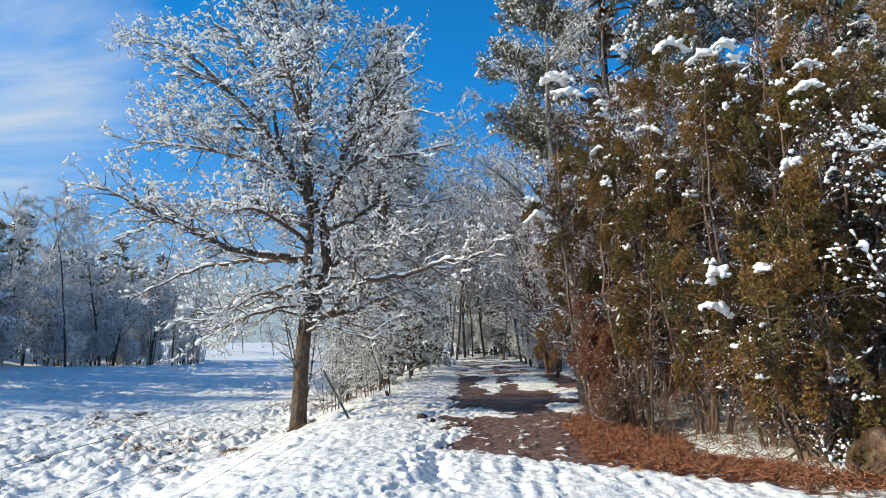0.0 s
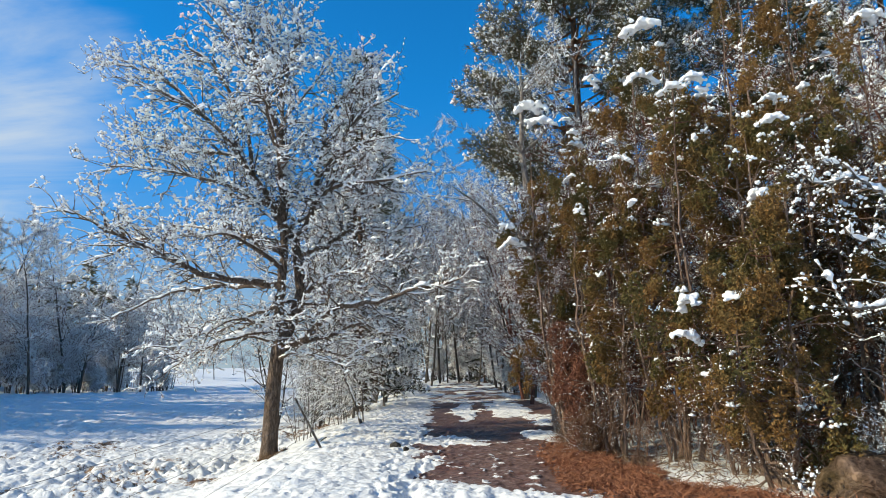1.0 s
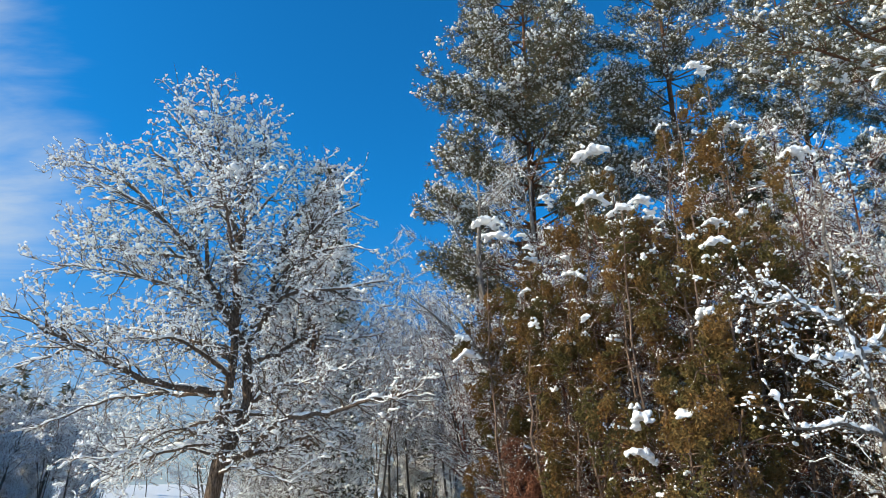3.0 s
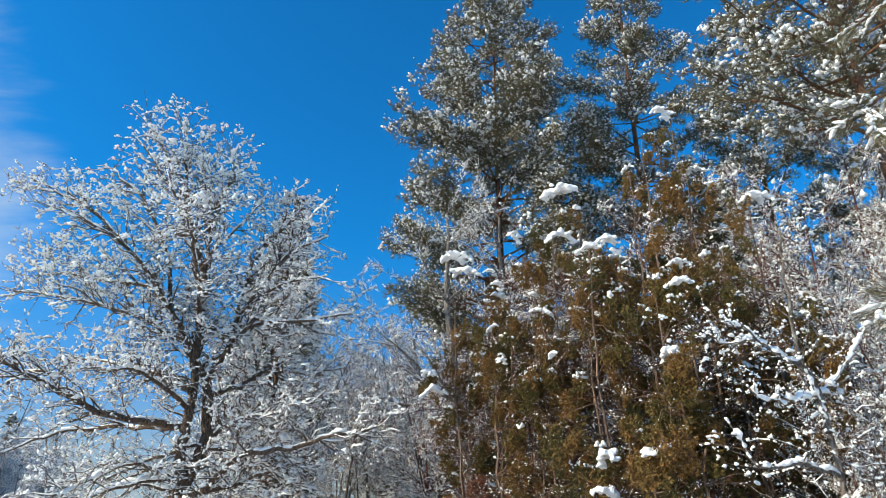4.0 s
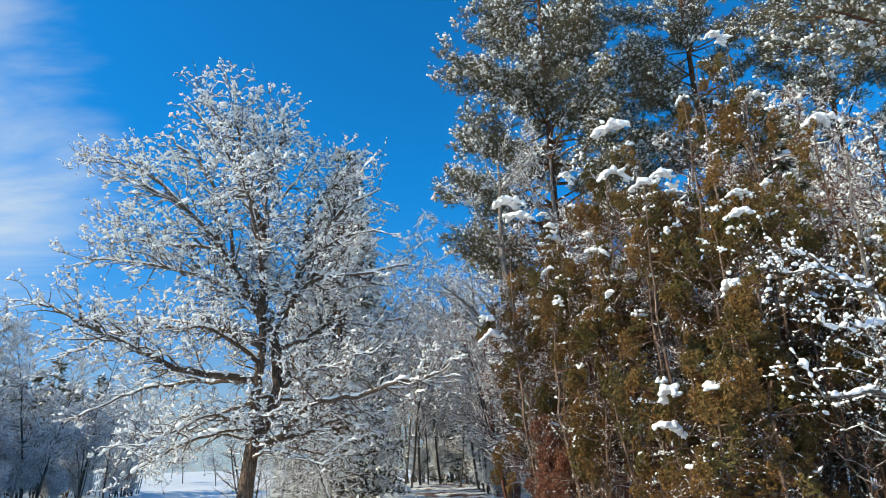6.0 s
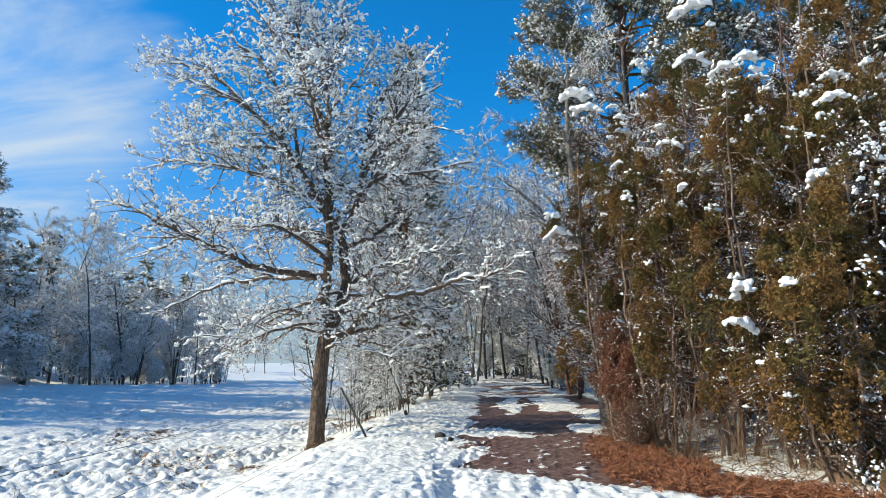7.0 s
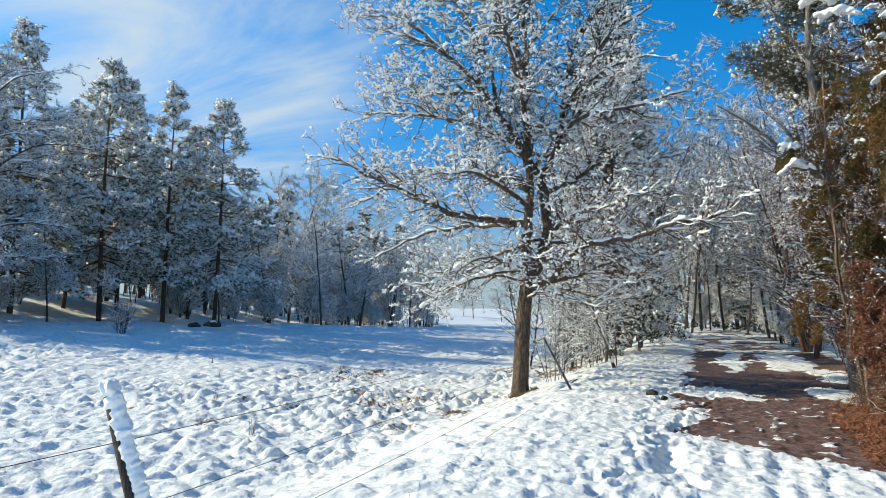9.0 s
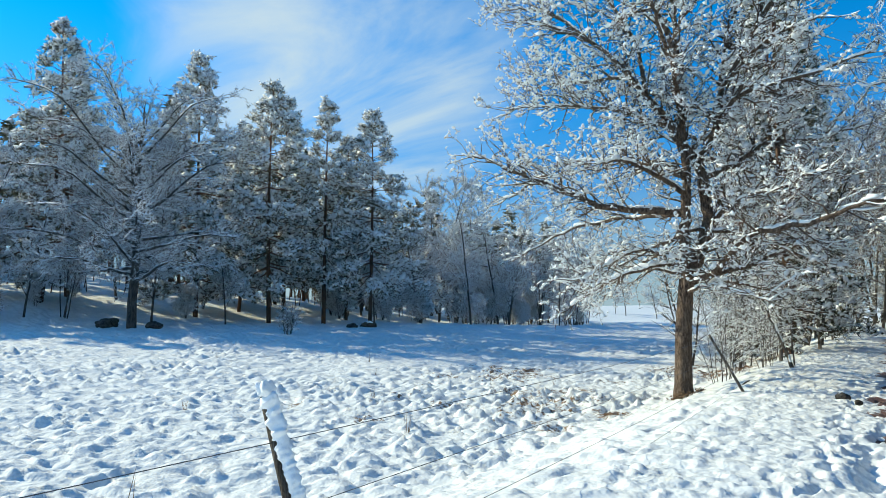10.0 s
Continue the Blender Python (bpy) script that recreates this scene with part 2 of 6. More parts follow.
def tubes(segs, k):
    """Tapered tubes, one for each chain of pieces."""
    A = np.array([(*g[0], *g[1], g[2], g[3], g[5]) for g in segs], np.float64).reshape(-1, 9)
    A = A[np.argsort(A[:, 8], kind="stable")]
    n = len(A)
    last = np.ones(n, bool)
    last[:-1] = A[1:, 8] != A[:-1, 8]
    first = np.ones(n, bool)
    first[1:] = last[:-1]
    node = np.arange(n) + np.cumsum(first) - 1             # the node at the start of each piece
    total = n + int(last.sum())
    P, R, T = np.zeros((total, 3)), np.zeros(total), np.zeros((total, 3))
    P[node], R[node] = A[:, :3], A[:, 6]
    P[node[last] + 1], R[node[last] + 1] = A[last, 3:6], A[last, 7]
    d = unit(A[:, 3:6] - A[:, :3])
    T[node] += d
    T[node + 1] += d
    D, U, W = frames_of(T)
    ang = np.arange(k) * 2 * math.pi / k
    ring = np.cos(ang)[None, :, None] * U[:, None, :] + np.sin(ang)[None, :, None] * W[:, None, :]
    V = (P[:, None, :] + ring * R[:, None, None]).reshape(-1, 3)
    i = np.arange(k)
    j = (i + 1) % k
    base = np.stack([i, j, j + k, i + k], 1)
    F = (node[:, None, None] * k + base[None]).reshape(-1, 4)
    return V, F


def spindles(rng, P, Q, R, k=5, flat=0.75, rings=2):
    """Closed lumps stretched from P to Q, of radius R."""
    P, Q, R = np.asarray(P, float), np.asarray(Q, float), np.asarray(R, float)
    D, U, W = frames_of(Q - P)
    W2 = np.cross(D, U)
    n = len(P)
    ang = np.arange(k) * 2 * math.pi / k
    out = [P[:, None, :]]
    for f, g in (((0.5, 1.0),), ((0.2, 0.85), (0.78, 0.88)), ((0.1, 0.62), (0.48, 1.0), (0.88, 0.66)))[rings - 1]:
        rr = R[:, None] * g * rng.uniform(0.7, 1.25, (n, k))
        ring = np.cos(ang)[None, :, None] * U[:, None, :] + np.sin(ang)[None, :, None] * W2[:, None, :]
        ring = ring * rr[..., None]
        ring[..., 2] = np.where(ring[..., 2] < 0, ring[..., 2] * 0.5, ring[..., 2] * (1 + 0.25 * flat))
        out.append((P + (Q - P) * f)[:, None, :] + ring)
    out.append(Q[:, None, :])
    V = np.concatenate(out, 1).reshape(-1, 3)
    m = rings * k + 2
    T = []
    for i in range(k):
        j = (i + 1) % k
        T.append((0, 1 + j, 1 + i))
        for r in range(rings - 1):
            o = 1 + r * k
            T += [(o + i, o + j, o + k + j), (o + i, o + k + j, o + k + i)]
        o = 1 + (rings - 1) * k
        T.append((o + i, o + j, m - 1))
    F = (np.arange(n)[:, None, None] * m + np.array(T)[None]).reshape(-1, 3)
    return V, F


def blades(rng, C, D, n, length, width, spread):
    """Tufts: n slim pointed blades at each centre C, fanned round the direction D."""
    C, D = np.repeat(np.asarray(C, float), n, 0), np.repeat(unit(np.asarray(D, float)), n, 0)
    N = len(C)
    d = unit(D + rng.normal(0, spread, (N, 3)))
    L = length * rng.uniform(0.6, 1.25, N)[:, None]
    side = unit(np.cross(d, rng.normal(0, 1, (N, 3)))) * width * rng.uniform(0.7, 1.3, N)[:, None]
    P = C + rng.normal(0, length * 0.18, (N, 3))
    V = np.stack([P + side, P + d * L, P - side], 1).reshape(-1, 3)
    F = np.arange(N * 3).reshape(-1, 3)
    return V, F


def tri(m):
    """Quads split into triangles."""
    return m[0], np.concatenate([m[1][:, :3], m[1][:, [0, 2, 3]]])


def merge(*parts_):
    V, F, o = [], [], 0
    for v, f in parts_:
        V.append(v)
        F.append(f + o)
        o += len(v)
    return np.concatenate(V), np.concatenate(F)


def turned(rng, d, angle, up=0.0):
    d = Vector(d)
    ax = d.orthogonal().normalized()
    ax.rotate(Matrix.Rotation(rng.uniform(0, 2 * math.pi), 3, d))
    o = d.copy()
    o.rotate(Matrix.Rotation(angle, 3, ax))
    o.z += up
    return o.normalized()


CHAIN = itertools.count()


def shoot(rng, S, p, d, L, r, lvl, prm):
    """A branch with its side shoots, appended to S as (start, end, radius, radius, level)."""
    step = prm["step"][lvl]
    n = max(2, int(L / step))
    wig, up = prm["wig"][lvl], prm["up"][lvl]
    d = d.copy()
    last = lvl >= prm["depth"]
    cid = next(CHAIN)
    for i in range(n):
        d = (d + Vector(rng.normal(0, wig, 3)) + Vector((0, 0, up))).normalized()
        q = p + d * (L / n)
        ra, rb = r * (1 - 0.8 * i / n), r * (1 - 0.8 * (i + 1) / n)
        S.append((p, q, ra, rb, lvl, cid))
        p = q
        if not last and i >= prm["bare"][lvl] * n:
            for _ in range(rng.poisson(prm["many"][lvl])):
                f = 1 - 0.55 * i / n
                shoot(rng, S, p, turned(rng, d, rng.uniform(*prm["fan"]), prm["lift"]), max(prm["short"], L * prm["ratio"][lvl] * f * rng.uniform(0.6, 1.2)), max(prm["thin"], rb * 0.62), lvl + 1, prm)
    return p


def limb(S, pts, r0, r1, lvl=0, sub=3, rng=None):
    """A given limb as a smooth line through its points; returns its pieces."""
    P = [Vector(v) for v in pts]
    made = []
    m = len(P) - 1
    cid = next(CHAIN)
    for i in range(m):
        a, b = P[i], P[i + 1]
        pa, pb = (P[i - 1] if i else a * 2 - b), (P[i + 2] if i + 2 <= m else b * 2 - a)
        for j in range(sub):
            u, v = j / sub, (j + 1) / sub
            def cr(t):
                return 0.5 * (2 * a + (b - pa) * t + (2 * pa - 5 * a + 4 * b - pb) * t * t + (3 * a - pa - 3 * b + pb) * t ** 3)
            f0, f1 = (i + u) / m, (i + v) / m
            w = Vector(rng.normal(0, 0.02, 3)) if rng is not None else Vector()
            s = (made[-1][1] if made else cr(u), cr(v) + w, r0 + (r1 - r0) * f0, r0 + (r1 - r0) * f1, lvl, cid)
            made.append(s)
    S += made
    return made


def stuff(ob):
    ob["kind"] = "stuff"
    return ob


def bark_parts(S, owner, bark, twig_mat, stem="trunk", bough="bough", own=40):
    """Each stem and each main bough as a part; the side branches and the twigs joined."""
    chains = {}
    for g in S:
        if g[4] == 0:
            chains.setdefault(g[5], []).append(g)
    for i, c in enumerate(sorted(chains.values(), key=lambda c: -c[0][2])[:own]):
        nm = stem if i == 0 or stem == "stem" else bough
        part(nm, mesh_np(nm, *tubes(c, 12 if c[0][2] > 0.09 else 7), bark), owner)
    mid = [g for g in S if g[4] == 1]
    small = [g for g in S if g[4] > 1]
    if mid:
        stuff(part("branchwork", mesh_np("branchwork", *tubes(mid, 3), bark), owner))
    if small:
        stuff(part("twigwork", mesh_np("twigwork", *tubes(small, 3), twig_mat), owner))


def drape(rng, w):
    """A lumpy cushion of snow sagging over a bent branch tip, w its half length."""
    bm = bmesh.new()
    bmesh.ops.create_icosphere(bm, subdivisions=4 if w > 0.12 else 3, radius=1.0)
    bm.verts.ensure_lookup_table()
    N = np.array([v.co[:] for v in bm.verts])
    F = np.array([[v.index for v in f.verts] for f in bm.faces])
    bm.free()
    o = Vector(rng.uniform(0, 90, 3))
    big = np.array([0.62 * noise.noise(Vector(n) * 1.7 + o) + 0.36 * noise.noise(Vector(n) * 3.2 + o) + 0.07 * noise.noise(Vector(n) * 8 + o) for n in N])
    V = N * (1 + 0.8 * big)[:, None] * np.array([w, 0.6 * w * rng.uniform(0.8, 1.3), 0.45 * w])
    V[:, 2] = np.where(V[:, 2] < 0, V[:, 2] * 0.6, V[:, 2]) - 0.45 * V[:, 0] ** 2 / w + rng.uniform(-0.3, 0.3) * V[:, 0]
    a = rng.uniform(0, 6.28)
    c, s_ = math.cos(a), math.sin(a)
    return np.stack([V[:, 0] * c - V[:, 1] * s_, V[:, 0] * s_ + V[:, 1] * c, V[:, 2]], 1), F


def heap(rng, w):
    """Wet snow lumps sagging over a branch tip, w half their length."""
    n = 46
    u = rng.uniform(-1, 1, n)
    skew = rng.uniform(-0.3, 0.3)
    bend = rng.uniform(0.35, 0.8)
    c = np.stack([u * w, rng.normal(0, 0.22 * w, n), -bend * w * u ** 2 + skew * w * u + rng.normal(0.04 * w, 0.07 * w, n)], 1)
    r = w * rng.uniform(0.11, 0.27, n) * (1 - 0.4 * np.abs(u))
    h = unit(rng.normal(0, 1, (n, 3)) * np.array([1.4, 0.8, 0.5])) * (r * rng.uniform(0.7, 1.3, n))[:, None]
    return spindles(rng, c - h, c + h, r, 8, rings=3)


def fused(V, F, voxel, smooth=4):
    """Overlapping lumps grown together into one skin."""
    me = mesh_np("lumps", V, F, SNOW)
    ob = new("lumps", me)
    m = ob.modifiers.new("skin", "REMESH")
    m.mode, m.voxel_size = "VOXEL", voxel
    sm = ob.modifiers.new("soft", "SMOOTH")
    sm.factor, sm.iterations = 0.5, smooth
    out = bpy.data.meshes.new_from_object(ob.evaluated_get(bpy.context.evaluated_depsgraph_get()))
    P = np.empty(len(out.vertices) * 3, np.float32)
    out.vertices.foreach_get("co", P)
    Q = np.empty(len(out.loops), np.int32)
    out.loops.foreach_get("vertex_index", Q)
    bpy.data.objects.remove(ob)
    bpy.data.meshes.remove(me)
    bpy.data.meshes.remove(out)
    return P.reshape(-1, 3).astype(float), Q.reshape(-1, 4)


CAPS = [fused(*heap(np.random.default_rng(300 + i_), 1.0), 0.07, 1) for i_ in range(7)]


def cap_mesh(rng, w):
    """A pillow of snow of half length w, turned and stretched at random."""
    V, F = CAPS[rng.integers(len(CAPS))]
    a = rng.uniform(0, 6.28)
    c, s_ = math.cos(a), math.sin(a)
    V = V * np.array([w, w * rng.uniform(0.8, 1.25), w * rng.uniform(0.8, 1.15)])
    return np.stack([V[:, 0] * c - V[:, 1] * s_, V[:, 0] * s_ + V[:, 1] * c, V[:, 2]], 1), F


def puffs(rng, C, size, n, spread=0.9, vary=0.3, k=4):
    """Clusters of n small round lumps about each centre."""
    C = np.repeat(np.asarray(C, float).reshape(-1, 3), n, 0)
    N = len(C)
    r = size * np.exp(rng.normal(0, vary, N))
    C = C + rng.normal(0, spread * size, (N, 3)) * np.array([1, 1, 0.7])
    h = unit(rng.normal(0, 1, (N, 3))) * r[:, None]
    return spindles(rng, C - h, C + h, r, k, rings=1)


def tips(S, lowest):
    """The last piece of each branch of that level or finer."""
    last = {}
    for g in S:
        if g[4] >= lowest:
            last[g[5]] = g
    return list(last.values())


def snow_on(rng, S, share, size, k=5, lengthen=1.0, steep=0.75, rings=1):
    """Lumps of snow lying along branches."""
    P, Q, R = [], [], []
    for a, b, ra, rb, lvl, _c in S:
        if rng.random() > share:
            continue
        d = b - a
        L = d.length
        if L < 1e-4 or abs(d.z) / L > steep and rng.random() > 0.3:
            continue
        r = max(size * math.exp(rng.normal(0, 0.35)), ra * 0.75)
        z = ra * 0.55 + 0.45 * r
        c, h = (a + b) / 2, d * (0.5 * lengthen * rng.uniform(0.75, 1.35)) + d * (r * 0.6 / L)
        c.z += z
        P.append(c - h)
        Q.append(c + h)
        R.append(r)
    return spindles(rng, P, Q, R, k, rings=rings)


def snow_lines(rng, S, size, share=0.85, k=3, vary=0.45):
    """Unbroken ridges of snow lying on branches, uneven in thickness."""
    keep, out = {}, []
    for a, b, ra, rb, lvl, c in S:
        if c not in keep:
            keep[c] = rng.random() < share
        if not keep[c]:
            continue
        d = (b - a).normalized()
        u = (size + (0.5 * ra if lvl == 0 else 0.0)) * math.exp(rng.normal(0, vary)) * max(0.05, min(1.0, 1.35 * (1 - abs(d.z))))
        v = 0.5 * u
        o = Vector((0, 0, ra * 0.6 + 0.5 * size))
        out.append((a + o, b + o, u, v, lvl, c))
    return tubes(out, k)


def beads(rng, S, size, gap, share=0.8, k=5, vary=0.35, rings=1, long=(0.8, 1.7), skew=0.45):
    """Uneven clumps of snow sitting on branches, every gap metres or so."""
    P, Q, R = [], [], []
    for a, b, ra, rb, lvl, c in S:
        d = b - a
        L = d.length
        flat = 1 - abs(d.z) / max(L, 1e-6)
        for _ in range(rng.poisson(L / gap * share)):
            r = size * math.exp(rng.normal(0, vary)) * (0.65 + 0.35 * flat)
            c = a.lerp(b, rng.random()) + Vector((rng.normal(0, 0.2 * r), rng.normal(0, 0.2 * r), ra * 0.5 + 0.35 * r))
            h = (d / L + Vector(rng.normal(0, skew, 3))).normalized() * (r * rng.uniform(*long))
            P.append(c - h), Q.append(c + h), R.append(r)
    return spindles(rng, P, Q, R, k, rings=rings)


# ---- ground ----
def lattice(ix, iy, seed):
    h = (ix * 374761393 + iy * 668265263 + seed * 974634721) & 0xFFFFFFFF
    h = ((h ^ (h >> 13)) * 1274126177) & 0xFFFFFFFF
    return ((h ^ (h >> 16)) & 0xFFFF) / 65535.0


def vnoise(x, y, seed=0):
    ix, iy = np.floor(x).astype(np.int64), np.floor(y).astype(np.int64)
    fx, fy = x - ix, y - iy
    fx, fy = fx * fx * (3 - 2 * fx), fy * fy * (3 - 2 * fy)
    a, b = lattice(ix, iy, seed), lattice(ix + 1, iy, seed)
    c, d = lattice(ix, iy + 1, seed), lattice(ix + 1, iy + 1, seed)
    return (a + (b - a) * fx) * (1 - fy) + (c + (d - c) * fx) * fy - 0.5


def sstep(a, b, v):
    t = np.clip((v - a) / (b - a), 0, 1)
    return t * t * (3 - 2 * t)


def fence_x(y):
    return np.interp(y, [-200, 5.1, 15.2, 21.9, 30.3, 40, 60, 140], [-1.3, -1.62, -1.96, -2.2, -2.6, -3.1, -5.2, -20])


def land(x, y):
    """The large lie of the land, without lumps."""
    x, y = np.asarray(x, float), np.asarray(y, float)
    fx = fence_x(y)
    d = fx - x                                          # metres out into the field from the fence
    drop = -0.62 * sstep(-0.1, 2.6, d) + 0.05 * sstep(1.4, 0.0, np.abs(d + 0.9))
    rise = 1.22 * sstep(3, 34, d) * (1 - 0.95 * sstep(28, 95, y)) + (1.9 * sstep(31, 45, d) + 3.4 * sstep(40, 75, d)) * (1 - 0.5 * sstep(40, 85, y))
    right = 0.10 * sstep(3.0, 5.0, x) + 0.5 * sstep(6, 30, x) + 1.2 * sstep(25, 120, x)
    far = 0.5 * sstep(30, 70, y) * sstep(-8, 0, x) + 2.5 * sstep(130, 400, y)
    return drop + rise + right + far


def cover(x, y):
    """How much bare mud, and how much litter."""
    edge = np.interp(x, [-0.4, 0.42, 1.42, 2.28, 3.0, 3.6], [12.4, 11.5, 10.4, 9.95, 9.35, 8.8])
    left = np.interp(y, [8, 12, 15, 21, 30, 45], [0.25, 0.15, 0.0, -0.2, -0.5, -1.3])
    n1 = vnoise(x * 1.6, y * 1.1, 3) * 0.9 + vnoise(x * 4.3, y * 3.1, 4) * 0.7
    wx, wy = vnoise(x * 1.1, y * 0.7, 41) * 0.6 + vnoise(x * 3, y * 2, 42) * 0.4, vnoise(x * 0.9, y * 0.5, 43) * 1.2 + vnoise(x * 2.6, y * 1.7, 44) * 0.9
    inside = np.minimum(np.minimum((y - edge) * 0.9, (x + 0.5 * wx - left) * 1.2), (3.4 + 0.02 * y - x) * 1.3) + n1 * 0.5 + vnoise(x * 9, y * 6, 63) * 0.35
    mud = sstep(-0.42, 0.40, inside)

    def patch(cx, cy, rx, ry):
        q = ((x + wx - cx) / rx) ** 2 + ((y + wy - cy) / ry) ** 2 + n1 * 0.5
        return sstep(1.25, 0.65, q)
    snowy = np.maximum.reduce([patch(0.55, 16.2, 0.62, 1.1), patch(2.6, 16.6, 0.75, 1.4), patch(0.75, 27.0, 0.42, 5.0), patch(2.3, 27.5, 0.75, 5.0),
                               patch(3.1, 21.6, 0.6, 2.0)])
    tracks = sstep(33, 30, y) + sstep(30, 33, y) * (0.45 + 0.9 * n1)
    mud = mud * (1 - snowy) * np.clip(tracks, 0, 1)
    slush = sstep(0.16, 0.42, vnoise(x * 5.5, y * 4.0, 8) + vnoise(x * 13, y * 9, 9) * 0.6) * sstep(24, 14, y)
    mud = np.clip(mud * (1 - 0.55 * slush), 0, 1)
    n2 = vnoise(x * 0.9, y * 0.9, 11) + 0.6 * vnoise(x * 2.7, y * 2.7, 12)
    strip = sstep(-0.15, 0.35, np.minimum(x - np.interp(y, [7, 9.3, 11, 15, 20], [4.1, 3.3, 2.3, 2.7, 3.6]), 30) + n1 * 0.3)
    litter = strip * sstep(6.6, 8.6, y + 0.4 * x) * (0.50 - 0.3 * sstep(3.4, 4.6, x - 0.35 * (10.0 - y)) + n2 * 0.3)
    oakfoot = sstep(2.6, 0.3, np.hypot((x + 3.9) * 0.9, (y - 16.4) * 0.62)) * (0.40 + 0.5 * n2)
    under = 0.42 * sstep(-2.2, -3.2, x - fence_x(y) - 2.0) * sstep(19.5, 21.5, y) * sstep(-10, -6, x) * sstep(60, 40, y) * (0.9 + n2)
    wood = 0.10 * sstep(34, 38, fence_x(y) - x) * (0.8 + n2)
    field = 0.30 * sstep(0.5, 3, fence_x(y) - x) * sstep(16, 8, fence_x(y) - x) * sstep(8, 12, y) * sstep(30, 22, y) * (1 + 1.2 * n2)
    return mud, np.clip(np.maximum.reduce([litter, oakfoot, under, wood, field]), 0, 1)


def domes(x, y, cell, seed, low=0.35, high=0.62, keep=1.0, steep=1.0):
    """Rounded tussocks, one at a random place in each cell: 0 to 1."""
    u, v = x / cell, y / cell
    iu, iv = np.floor(u).astype(np.int64), np.floor(v).astype(np.int64)
    out = np.zeros_like(x)
    for di in (-1, 0, 1):
        for dj in (-1, 0, 1):
            a, b = iu + di, iv + dj
            cx, cy = a + lattice(a, b, seed), b + lattice(a, b, seed + 1)
            r = low + (high - low) * lattice(a, b, seed + 2)
            h = (0.35 + 0.65 * lattice(a, b, seed + 3)) * (lattice(a, b, seed + 4) < keep)
            q = ((u - cx) ** 2 + (v - cy) ** 2) / r ** 2
            out = np.maximum(out, h * np.clip(1 - q, 0, 1) ** steep)
    return out


